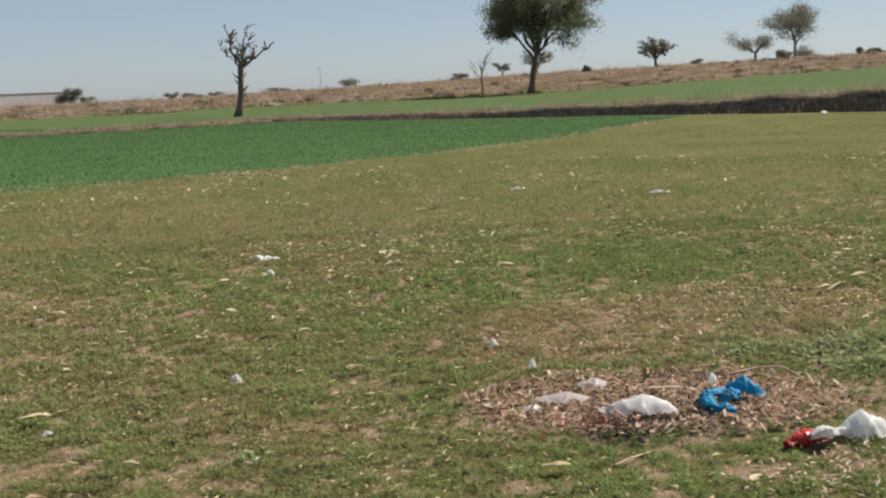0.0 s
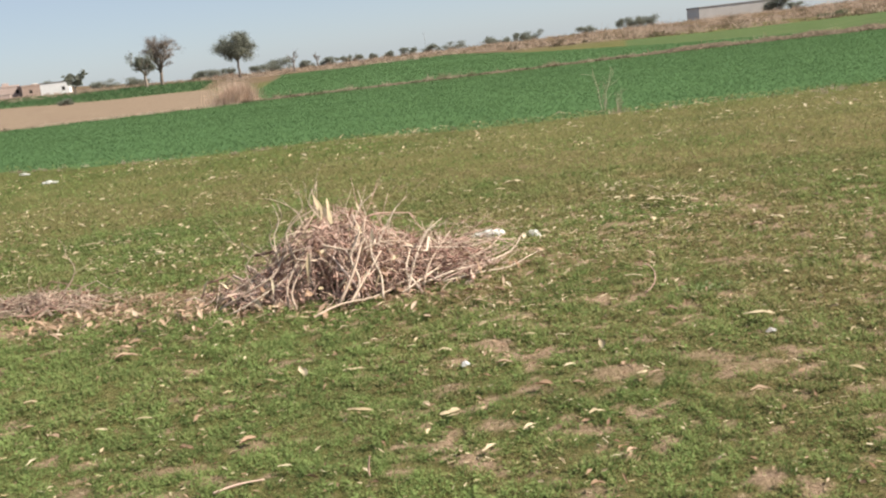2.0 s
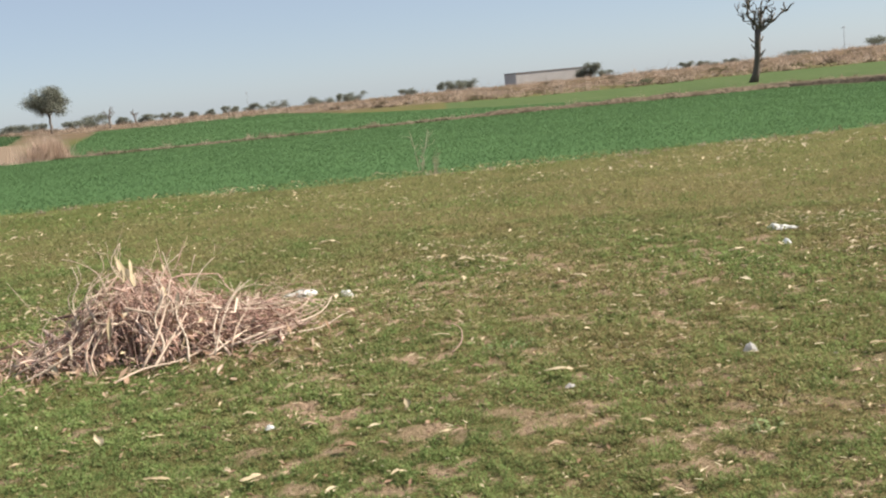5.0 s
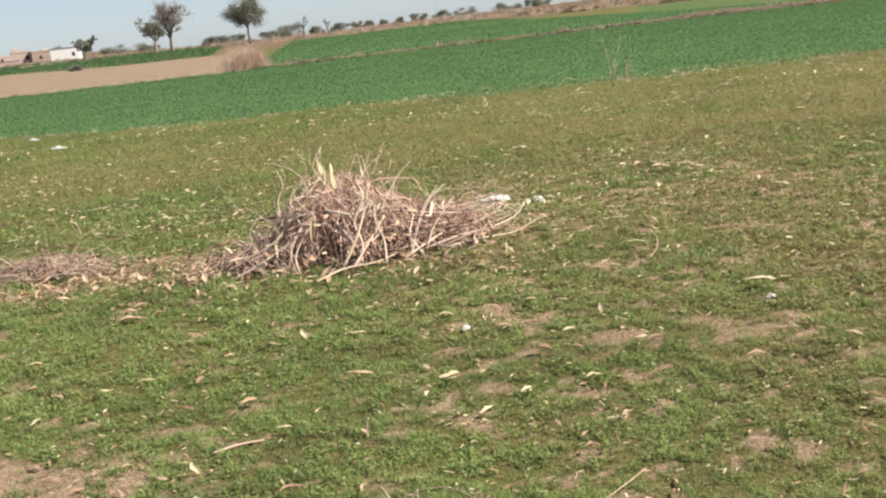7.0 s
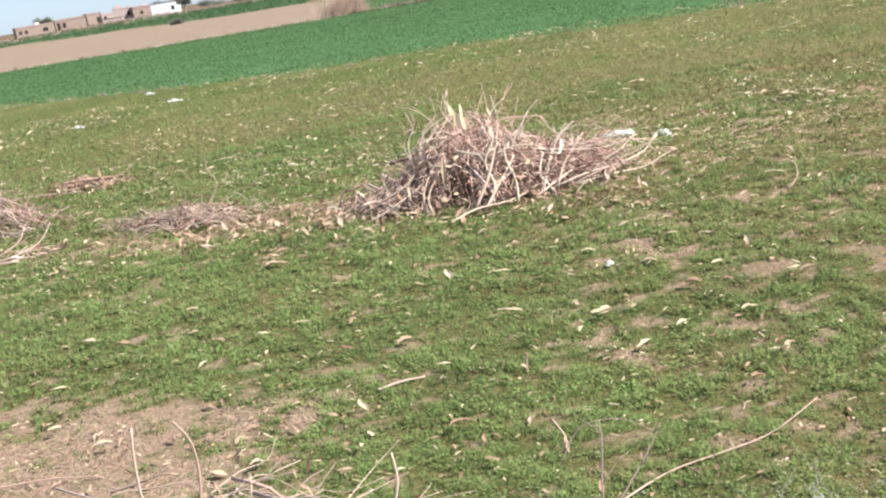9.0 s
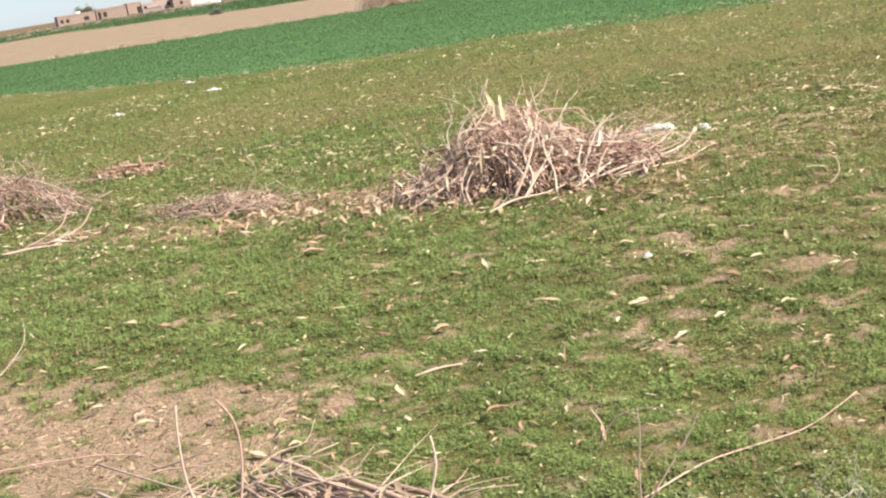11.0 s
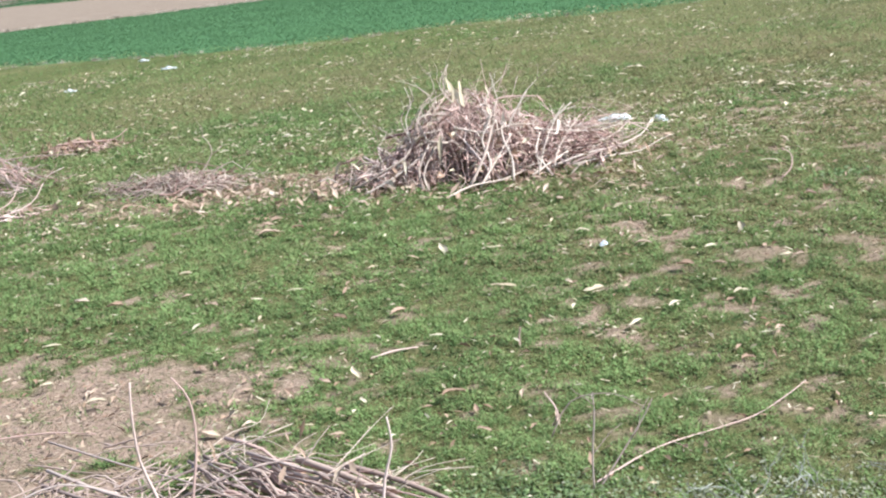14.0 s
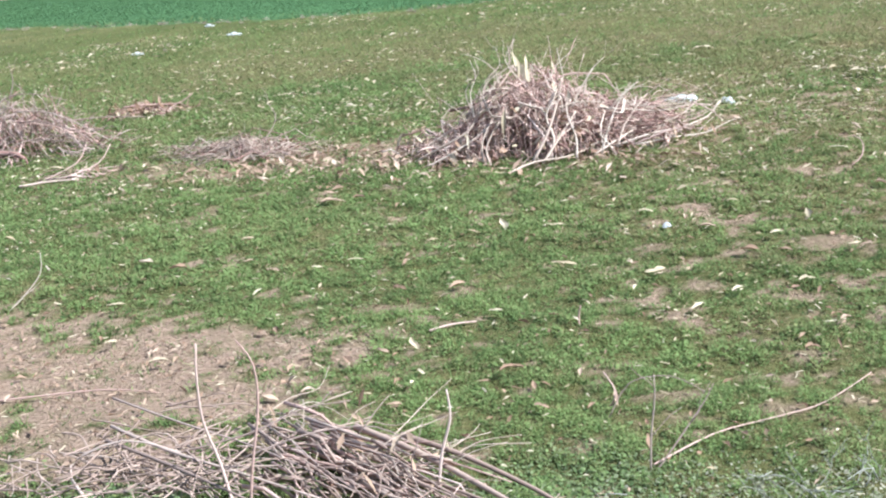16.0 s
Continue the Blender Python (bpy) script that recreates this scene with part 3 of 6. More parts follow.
def dry_clumps(name, label, centres, heights, per, seed, mat=DRYGRASS, width=0.04, category="dry grass", spread=0.45, tone0=0.35, lean=0.9):
    """Tufts of dry grass, each a fan of blades."""
    g = np.random.default_rng(seed)
    c = np.repeat(np.asarray(centres), per, 0)
    hh = np.repeat(np.asarray(heights), per)
    n = len(c)
    off = g.normal(0, spread, (n, 2)) * hh[:, None]
    x, y = c[:, 0] + off[:, 0], c[:, 1] + off[:, 1]
    h = hh * g.uniform(0.35, 1.0, n) * np.exp(-1.1 * (off ** 2).sum(1) / hh ** 2)
    tone = np.clip(np.repeat(g.uniform(tone0 - 0.4, tone0 + 0.5, len(centres)), per) + g.uniform(-0.25, 0.25, n), 0, 1)
    dry = np.clip(np.repeat((g.random(len(centres)) < 0.2) * 0.8, per) + g.uniform(-0.1, 0.15, n), 0, 1)
    return blades(name, x, y, h, g.uniform(0.6, 1.3, n) * width, g.uniform(0.0, lean, n), tone, dry, mat, label, category, seed=seed + 1)


def build_dry_grass():
    g = np.random.default_rng(101)
    pts, hs = [], []
    for k in range(3300):
        az = g.uniform(-13, 72)
        r = float(field_edge(az)) + 1.0 + (abs(g.normal(0, 1)) * 32 if k % 2 else g.uniform(0, 210))
        clump = float(soft(np.array([az * 1.0]), np.array([r * 0.25]), 2.2, 102)[0])
        if clump < 0.4:
            continue
        pts.append(polar(az, r)), hs.append((0.2 + 1.05 * g.random() ** 2.6) * (0.2 + 1.6 * clump) * (1.25 if az < 26 and r < 125 else 1.0))
    dry_clumps("dry_grass_ridge", "tan dry grass clumps along the low ridge", pts, hs, 42, 103, width=0.06, spread=0.75, tone0=0.45, lean=2.0)
    pts, hs = [], []
    for k in range(1300):
        az = g.uniform(-8, 72)
        lump = float(soft(np.array([az * 1.0]), np.array([k % 3 * 9.0]), 1.1, 119)[0])
        pts.append(polar(az, g.uniform(118, 172))), hs.append((0.2 + 0.9 * g.random() ** 2) * (0.2 + 1.5 * max(0.0, lump - 0.2)))
    dry_clumps("dry_grass_crest", "pinkish dry grass tussocks along the skyline", pts, hs, 36, 121, width=0.07, spread=0.75, tone0=0.42, lean=1.9)
    pts, hs = [], []
    for k in range(900):
        az = g.uniform(8, 72)
        r = float(field_edge(az)) + (1.0, 6.0, 15.0, 28.0)[k % 4] + 1.5 * math.sin(az * 0.9 + k % 4) + g.normal(0, 0.5)
        pts.append(polar(az, r)), hs.append(g.uniform(0.12, 0.42))
    dry_clumps("dark_scrub_ridge", "low dark brown scrub along the ridge's terraces", pts, hs, 24, 117, mat=SCRUB, width=0.08, spread=1.1, tone0=0.4)
    pts = [polar(g.uniform(-31, -12), g.uniform(165, 330)) for _ in range(900)]
    dry_clumps("dry_grass_plain", "dry grass on the plain before the village", pts, [g.uniform(0.4, 1.0) for _ in pts], 34, 115, width=0.11)
    pts, hs = [], []
    for _ in range(120):
        x = g.uniform(-11, 21)
        pts.append((x, 47.6 + 0.6 * math.sin(x * 0.25) + g.normal(0, 0.25))), hs.append(0.16 + 0.3 * g.random() ** 2.5 + (0.1 if x > 8 else 0.0))
    dry_clumps("dry_grass_bund", "short dry grass on the earth bund", pts, hs, 30, 105, width=0.03)
    # low dark clumps that draw a broken line along the bund's front foot
    pts = [(x, 47.0 + 0.6 * math.sin(x * 0.25) + g.normal(0, 0.1)) for x in g.uniform(-11, 22, 240)]
    dry_clumps("dark_clumps_bund", "dark low clumps at the foot of the bund", pts, [0.08 + 0.2 * g.random() ** 2 for _ in pts], 26, 123, mat=SCRUB, width=0.05, spread=0.9)
    pts, hs = [], []
    for k in range(170):
        az = g.uniform(2, 72)
        pts.append(polar(az, float(field_edge(az)) + 2 + abs(g.normal(0, 22)))), hs.append(0.25 + 0.5 * g.random() ** 2)
    dry_clumps("dark_scrub_lumps", "dark scattered scrub on the dry slope", pts, hs, 90, 125, mat=SCRUB, width=0.1, spread=0.8, tone0=0.25, lean=1.4)
    pts, hs = [], []
    for _ in range(460):
        az = g.uniform(24, 75)
        pts.append(polar(az, float(bank_foot(az)) + g.uniform(0.3, 2.0))), hs.append(bank_height(az) + g.uniform(0.05, 0.22))
    # low tone0 puts the bank face's shade into the grass colour
    dry_clumps("dry_grass_bank", "dry grass on the earth bank, toned dark for its shaded face", pts, hs, 34, 107, width=0.03, tone0=0.1)
    pts = [(-10.45 + g.normal(0, 0.3), 47.6 + g.normal(0, 0.35)) for _ in range(30)]
    dry_clumps("dry_reed_clump", "tall pinkish dry reed clump at the field corner", pts, [g.uniform(0.6, 1.5) for _ in pts], 110, 109, mat=REED, width=0.026, tone0=0.6, spread=0.26, lean=0.7)
    pts = [(g.uniform(-26, -10), 45.7 + g.normal(0, 0.15)) for _ in range(120)]
    dry_clumps("dry_grass_plough_edge", "pale dry grass at the ploughed field's edge", pts, [g.uniform(0.1, 0.26) for _ in pts], 30, 111, width=0.025, tone0=0.8)
    pts, hs = [], []
    for _ in range(170):
        x = g.uniform(-20, 28)
        pts.append((x, float(crop_near(np.array([x]))[0]) - abs(g.normal(0, 0.35)))), hs.append(g.uniform(0.05, 0.16))
    dry_clumps("dry_grass_crop_edge", "thin dry grass along the wheat's edge", pts, hs, 22, 113, width=0.014, tone0=0.7)


build_dry_grass()


# ---------------------------------------------------------------- sticks and brushwood
def wander(p0, p1, g, kink=0.06, n=6, sag=0.0):
    """A crooked line from p0 to p1."""
    a, b = Vector(p0), Vector(p1)
    length = (b - a).length
    out = []
    for i in range(n):
        u = i / (n - 1)
        p = a.lerp(b, u)
        if 0 < i < n - 1:
            p = p + Vector(g.normal(0, kink * length, 3).tolist()) * (0.6 if i == 1 else 1.0)
            p.z = max(p.z - sag * length * u * (1 - u) * 4, 0.012)
        out.append(p)
    return out


def ground_z(x, y):
    return float(terrain(np.array([float(x)]), np.array([float(y)]))[0])


def branch_shape(p0, p1, r0, g, twigs=2, kink=0.045, sides=6, tip=0.35):
    """A dry branch with a few side twigs, as one heap of tubes."""
    heap = Heap()
    pts = wander(p0, p1, g, kink)
    n = len(pts)
    heap.add(tube(pts, [r0 * (1 - (1 - tip) * i / (n - 1)) * g.uniform(0.88, 1.12) for i in range(n)], sides))
    length = (pts[-1] - pts[0]).length
    for _ in range(twigs):
        k = int(g.integers(1, n - 1))
        d = (pts[k + 1] - pts[k]).normalized() + Vector(g.normal(0, 0.55, 3).tolist())
        e = pts[k] + d.normalized() * length * g.uniform(0.15, 0.4)
        e.z = max(e.z, 0.015)
        heap.add(tube(wander(pts[k], e, g, 0.06, 4), [r0 * 0.5, r0 * 0.42, r0 * 0.32, r0 * 0.2], 5))
    return heap


def leaf_bits(x, y, z, size, g, tilt=0.5):
    """Small curled dry leaves: two folded halves each."""
    n = len(x)
    a = g.uniform(0, 2 * np.pi, n)
    d = np.stack([np.cos(a), np.sin(a), g.normal(0, tilt, n)], 1)
    s = np.stack([-np.sin(a), np.cos(a), g.normal(0, tilt, n)], 1)
    c = np.stack([x, y, z], 1)
    w = g.uniform(0.07, 0.23, n)[:, None]
    size = size[:, None]
    up = np.array([0, 0, 1.0]) * size * g.uniform(0.02, 0.28, n)[:, None]
    v = np.stack([c - d * size / 2, c - s * size * w + up, c + d * size / 2 + up * 0.6, c + s * size * w + up], 1)
    low = np.minimum(v[:, :, 2].min(1) - (z - 0.004), 0)
    v[:, :, 2] -= low[:, None]
    k = np.arange(n)[:, None] * 4
    return v.reshape(-1, 3), np.concatenate([k + [0, 1, 2], k + [0, 2, 3]])


def brush_pile(label, cx, cy, ax, ay, turn, height, n_branch, n_twig, n_leaf, seed, mat=STICK, extra=(), long=1.0, thick=1.0, upright=0.12, peak=0.0, swing=0.8, leaf=0.1, lean=0.4, tail=False, blend=(), dark_twigs=0):
    """A heap of cut branches: sticks lying, leaning and standing within a low dome."""
    g = np.random.default_rng(seed)
    gz = ground_z(cx, cy)
    ob = thing("brush_pile", label, "brushwood", (cx, cy, gz), "heaps of cut branches")
    ct, st = math.cos(radians(turn)), math.sin(radians(turn))

    def dome(u, v):
        if tail:
            return height * float(np.interp(u, [-1, -0.7, -0.45, -0.22, 0.0, 0.25, 0.55, 0.8, 1.05], [0.03, 0.24, 0.52, 0.95, 1, 0.8, 0.57, 0.32, 0.1])) * max(0.0, 1 - min(v * v, 1.0)) ** 0.7
        d = (u - peak) ** 2 / (1 + abs(peak)) + v * v
        return height * max(0.0, 1 - min(d, 1.0)) ** 0.75

    def place(u, v, z):
        return (ct * u * ax - st * v * ay, st * u * ax + ct * v * ay, max(z, 0.014))

    def one(thin=1.0):
        q, s = g.random(), math.sqrt(g.random())
        w = g.uniform(0, 2 * math.pi)
        u, v = s * math.cos(w), s * math.sin(w)
        if tail and g.random() < 0.11:
            a, b = g.uniform(0.1, 0.6), g.uniform(0.75, 1.08)
            return place(a, g.normal(0, 0.35), dome(a, 0) * g.uniform(0.2, 0.8)), place(b, g.normal(0.1, 0.5), 0.02 + 0.3 * g.random() ** 1.5), 0.6
        if tail and g.random() < 0.22:
            a = np.clip(g.normal(-0.05, 0.42), -0.85, 0.8)
            b, e = a + g.normal(0.03, 0.17), g.uniform(-0.35, 0.35)
            return place(a, -g.uniform(0.35, 0.95), 0.015), place(b, e, dome(b, e) * g.uniform(0.5, 1.0) + 0.02), 1.0
        if q < upright:
            u, v = u * 0.55 + peak * 0.6, v * 0.5
            h = dome(u, v)
            return place(u, v, h * 0.25), place(u + g.normal(0, 0.16), v + g.normal(0, 0.2), h + g.uniform(0.05, 0.26) * (0.5 + height)), 0.75
        if q < upright + lean:
            u2, v2 = u * g.uniform(-0.2, 0.5) + g.normal(0, 0.12) + peak * 0.4, v * g.uniform(-0.2, 0.5) + g.normal(0, 0.12)
            k = g.uniform(0.75, 1.05) / max(s, 0.35)
            return place(u * k * 0.75, v * k * 0.75, 0.015), place(u2, v2, dome(u2, v2) * g.uniform(0.75, 1.12)), 1.0
        h = dome(u, v) * g.uniform(0.05, 1.0)
        t, l = g.normal(0, swing), g.uniform(0.25, 0.62) * long * (1.12 - 0.62 * s)
        du, dv = math.cos(t) * l / ax * thin, math.sin(t) * l / ay * thin
        return place(u - du, v - dv, h + g.normal(0, 0.03)), place(u + du, v + dv, h * g.uniform(0.5, 1.0) + g.uniform(-0.02, 0.08)), 0.9

    for _ in range(n_branch):
        p0, p1, k = one()
        heap = branch_shape(p0, p1, g.uniform(0.005, 0.0125) * k * thick, g, int(g.integers(3, 6)) if tail else int(g.integers(1, 4)), 0.095 if k < 0.8 else 0.075 if tail else 0.06)
        draw, own = g.random(), mat
        for other, share in blend:
            if draw < share:
                own = other
                break
            draw -= share
        part("branch", heap.mesh("branch", own), ob)
    for pts, r in extra:
        r = r * (0.78 if tail else 1.0)
        heap = Heap()
        pts = [Vector(p) - Vector((cx, cy, gz)) for p in pts]
        heap.add(tube(pts, [r * (1 - 0.55 * i / (len(pts) - 1)) for i in range(len(pts))], 7))
        for _ in range(2):
            k = int(g.integers(1, len(pts)))
            d = (pts[k] - pts[k - 1]).normalized() + Vector(g.normal(0, 0.5, 3).tolist())
            heap.add(tube(wander(pts[k], pts[k] + d.normalized() * g.uniform(0.08, 0.2), g, 0.05, 4), [r * 0.4, r * 0.33, r * 0.25, r * 0.15], 5))
        part("branch", heap.mesh("branch", STICK_RED if r > 0.03 else STICK_PALE if tail else mat), ob)
    # dark red-brown bark colour that also paints shade within the heap
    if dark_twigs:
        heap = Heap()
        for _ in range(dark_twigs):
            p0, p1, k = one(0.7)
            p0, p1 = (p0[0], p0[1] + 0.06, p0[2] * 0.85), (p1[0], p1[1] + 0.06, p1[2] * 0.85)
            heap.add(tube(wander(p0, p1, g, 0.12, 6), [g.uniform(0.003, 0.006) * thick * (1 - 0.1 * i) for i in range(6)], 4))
        tagged(part("inner_tangle", heap.mesh("inner_tangle", STICK_RED), ob), "dark reddish twigs deepening the shade inside the heap", kind="stuff")
    heap = Heap()
    for _ in range(n_twig):
        p0, p1, k = one(0.8)
        heap.add(tube(wander(p0, p1, g, 0.11 if tail else 0.08, 5), [g.uniform(0.0022, 0.0048) * thick * (1 - 0.13 * i) for i in range(5)], 4))
    tagged(part("twig_tangle", heap.mesh("twig_tangle", mat), ob), "tangle of thin dry twigs", kind="stuff")
    if tail:
        u, v = np.clip(g.normal(-0.1, 0.42, 90), -0.95, 0.9), g.uniform(-0.85, 0.3, 90)
        z = np.array([dome(a, b) * g.uniform(0.2, 1.0) for a, b in zip(u, v)]) + 0.01
        verts, faces = leaf_bits(ct * u * ax - st * v * ay, st * u * ax + ct * v * ay, z, g.uniform(0.05, 0.11, 90), g, 0.8)
        tagged(part("peeling_bark", as_mesh("peeling_bark", verts, faces, LEAF), ob), "pale peeling strips of bark among the sticks", kind="stuff")
    if n_leaf:
        u, v = g.normal(0, 0.5, n_leaf), g.normal(0, 0.5, n_leaf)
        z = np.array([dome(a, b) * g.uniform(0, 0.9) for a, b in zip(u, v)]) + 0.01
        x, y = ct * u * ax - st * v * ay, st * u * ax + ct * v * ay
        verts, faces = leaf_bits(x, y, z, g.uniform(0.4, 1.0, n_leaf) * leaf, g, 0.9)
        tagged(part("dry_leaves", as_mesh("dry_leaves", verts, faces, LEAF_BROWN), ob), "withered leaves caught in the twigs", kind="stuff")
    return ob


def arc(*pts):
    """A smooth line through a few points."""
    pts = [Vector(p) for p in pts]
    out = []
    for i in range(len(pts) - 1):
        a, b, c, d = pts[max(i - 1, 0)], pts[i], pts[i + 1], pts[min(i + 2, len(pts) - 1)]
        for k in range(3):
            t = k / 3
            out.append(0.5 * ((2 * b) + (c - a) * t + (2 * a - 5 * b + 4 * c - d) * t * t + (3 * b - a - 3 * c + d) * t ** 3))
    return out + [pts[-1]]


main_sticks = [
    (arc((-1.15, 6.42, 0.02), (-1.0, 6.56, 0.05), (-0.8, 6.66, 0.05), (-0.66, 6.8, 0.07)), 0.011),
    (arc((-0.62, 6.78, 0.03), (-0.45, 6.95, 0.1), (-0.3, 7.22, 0.11), (-0.08, 7.4, 0.12), (0.05, 7.62, 0.17)), 0.010),
    (arc((-1.02, 6.62, 0.03), (-0.92, 6.72, 0.2), (-0.86, 6.85, 0.36), (-0.82, 6.95, 0.52)), 0.014),
    (arc((-0.95, 6.6, 0.03), (-0.84, 6.75, 0.17), (-0.74, 6.9, 0.3)), 0.012),
    (arc((-1.9, 7.0, 0.02), (-1.75, 7.05, 0.12), (-1.58, 7.1, 0.21), (-1.4, 7.15, 0.3)), 0.011),
    (arc((-0.48, 6.85, 0.05), (-0.44, 6.95, 0.16), (-0.36, 7.05, 0.26), (-0.28, 7.15, 0.34)), 0.009),
    (arc((-1.35, 6.7, 0.02), (-1.36, 6.75, 0.15), (-1.3, 6.85, 0.28)), 0.011),
    (arc((-1.75, 6.72, 0.02), (-1.6, 6.75, 0.08), (-1.42, 6.85, 0.17), (-1.3, 6.95, 0.26)), 0.009),
    (arc((-1.25, 7.1, 0.45), (-1.3, 7.15, 0.58), (-1.42, 7.2, 0.66), (-1.54, 7.25, 0.69)), 0.005),
    (arc((-1.1, 7.2, 0.45), (-1.22, 7.2, 0.62), (-1.15, 7.25, 0.76)), 0.006),
    (arc((-0.95, 7.15, 0.42), (-0.88, 7.2, 0.56), (-0.78, 7.25, 0.64)), 0.006),
    (arc((-0.7, 7.1, 0.35), (-0.66, 7.15, 0.5), (-0.55, 7.2, 0.6)), 0.006),
    (arc((-0.93, 6.68, 0.02), (-0.88, 6.72, 0.16), (-0.93, 6.8, 0.3), (-0.86, 6.86, 0.44), (-0.9, 6.92, 0.56)), 0.012),
    (arc((-1.3, 6.66, 0.02), (-1.33, 6.72, 0.12), (-1.27, 6.8, 0.24), (-1.22, 6.86, 0.3)), 0.011),
    (arc((-0.58, 6.72, 0.04), (-0.53, 6.8, 0.2), (-0.47, 6.9, 0.32), (-0.41, 6.95, 0.4), (-0.33, 7.0, 0.45)), 0.008),
    (arc((-0.74, 6.68, 0.03), (-0.74, 6.74, 0.16), (-0.79, 6.82, 0.28), (-0.8, 6.9, 0.36)), 0.011),
    (arc((-1.85, 6.86, 0.03), (-1.62, 6.84, 0.14), (-1.46, 6.88, 0.22), (-1.38, 6.95, 0.33), (-1.2, 7.0, 0.36)), 0.010),
    (arc((-0.5, 6.9, 0.05), (-0.25, 7.0, 0.1), (-0.05, 7.15, 0.1), (0.12, 7.3, 0.13), (0.2, 7.4, 0.2)), 0.010),
    (arc((-0.6, 7.0, 0.3), (-0.4, 7.05, 0.26), (-0.15, 7.15, 0.22), (0.08, 7.25, 0.26)), 0.007),
    (arc((-1.12, 6.9, 0.38), (-0.9, 6.86, 0.33), (-0.72, 6.9, 0.36), (-0.55, 6.92, 0.34)), 0.009),
    (arc((-1.45, 7.05, 0.3), (-1.5, 7.1, 0.45), (-1.4, 7.1, 0.56), (-1.42, 7.12, 0.66)), 0.006),
]
main_sticks += [
    (arc((-1.42, 6.9, 0.3), (-1.45, 7.0, 0.45), (-1.41, 7.05, 0.55), (-1.45, 7.1, 0.66)), 0.005),
    (arc((-1.28, 6.95, 0.4), (-1.34, 7.0, 0.52), (-1.24, 7.05, 0.62), (-1.27, 7.1, 0.74)), 0.005),
    (arc((-1.3, 6.9, 0.3), (-1.36, 6.95, 0.44), (-1.3, 7.0, 0.54), (-1.12, 7.05, 0.62)), 0.008),
    (arc((-0.78, 6.95, 0.3), (-0.7, 7.0, 0.44), (-0.62, 7.05, 0.55)), 0.007),
    (arc((-0.55, 6.95, 0.25), (-0.45, 7.0, 0.36), (-0.38, 7.05, 0.44)), 0.006),
    (arc((-0.25, 7.0, 0.1), (-0.1, 7.1, 0.18), (0.04, 7.2, 0.2)), 0.006),
    (arc((-0.4, 7.0, 0.14), (-0.15, 7.12, 0.12), (0.08, 7.25, 0.15), (0.22, 7.32, 0.24)), 0.007),
    (arc((-0.35, 6.9, 0.05), (-0.12, 7.02, 0.06), (0.1, 7.15, 0.05), (0.26, 7.25, 0.1)), 0.008),
    (arc((-0.3, 7.15, 0.24), (-0.05, 7.25, 0.24), (0.15, 7.35, 0.2)), 0.005),
    (arc((-1.6, 6.9, 0.12), (-1.66, 6.95, 0.26), (-1.6, 7.0, 0.36)), 0.005),
]
MIXED = ((STICK_RED, 0.3), (STICK_PALE, 0.3))
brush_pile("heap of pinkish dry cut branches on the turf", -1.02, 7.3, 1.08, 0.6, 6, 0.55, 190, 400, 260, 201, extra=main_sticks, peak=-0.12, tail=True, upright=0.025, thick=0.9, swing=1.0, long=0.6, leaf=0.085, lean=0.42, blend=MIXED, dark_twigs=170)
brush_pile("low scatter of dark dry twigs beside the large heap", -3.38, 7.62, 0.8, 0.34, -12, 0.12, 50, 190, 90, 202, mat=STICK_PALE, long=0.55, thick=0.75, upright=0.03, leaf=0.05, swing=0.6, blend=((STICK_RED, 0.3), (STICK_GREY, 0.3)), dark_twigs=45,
           extra=[(arc((-3.33, 7.58, 0.03), (-3.21, 7.62, 0.09), (-3.12, 7.66, 0.2), (-3.09, 7.66, 0.29), (-3.14, 7.65, 0.39)), 0.006)])
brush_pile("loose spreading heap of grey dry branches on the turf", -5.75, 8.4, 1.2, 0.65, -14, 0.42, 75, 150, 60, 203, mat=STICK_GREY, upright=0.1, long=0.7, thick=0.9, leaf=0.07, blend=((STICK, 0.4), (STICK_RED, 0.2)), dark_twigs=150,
           extra=[(arc((-5.9, 7.95, 0.05), (-5.55, 7.9, 0.07), (-5.35, 7.78, 0.04)), 0.036), (arc((-6.1, 8.8, 0.3), (-6.0, 8.85, 0.55), (-5.97, 8.8, 0.74)), 0.006),
                  (arc((-5.7, 8.3, 0.36), (-5.35, 8.2, 0.36), (-5.05, 8.15, 0.26), (-4.8, 8.2, 0.08)), 0.007), (arc((-5.6, 8.2, 0.28), (-5.3, 8.05, 0.3), (-5.0, 8.1, 0.2), (-4.9, 8.2, 0.3)), 0.006),
                  (arc((-5.6, 8.0, 0.16), (-5.2, 7.95, 0.16), (-4.85, 8.05, 0.06)), 0.007), (arc((-5.9, 8.3, 0.4), (-5.7, 8.3, 0.5), (-5.45, 8.3, 0.5), (-5.2, 8.35, 0.42)), 0.006),
                  (arc((-5.5, 8.6, 0.2), (-5.1, 8.7, 0.2), (-4.75, 8.8, 0.16)), 0.006), (arc((-6.0, 8.1, 0.1), (-5.8, 8.1, 0.3), (-5.72, 8.15, 0.46)), 0.008)])
brush_pile("thin dry branches lying in a line on the turf", -5.25, 9.85, 0.45, 0.22, 25, 0.12, 14, 50, 150, 204, upright=0.02, long=0.5, leaf=0.09, blend=((STICK_RED, 0.4),),
           extra=[(arc((-5.4, 9.7, 0.12), (-5.25, 9.78, 0.12), (-5.09, 9.87, 0.1), (-4.92, 9.95, 0.09), (-4.79, 10.02, 0.17)), 0.011)])
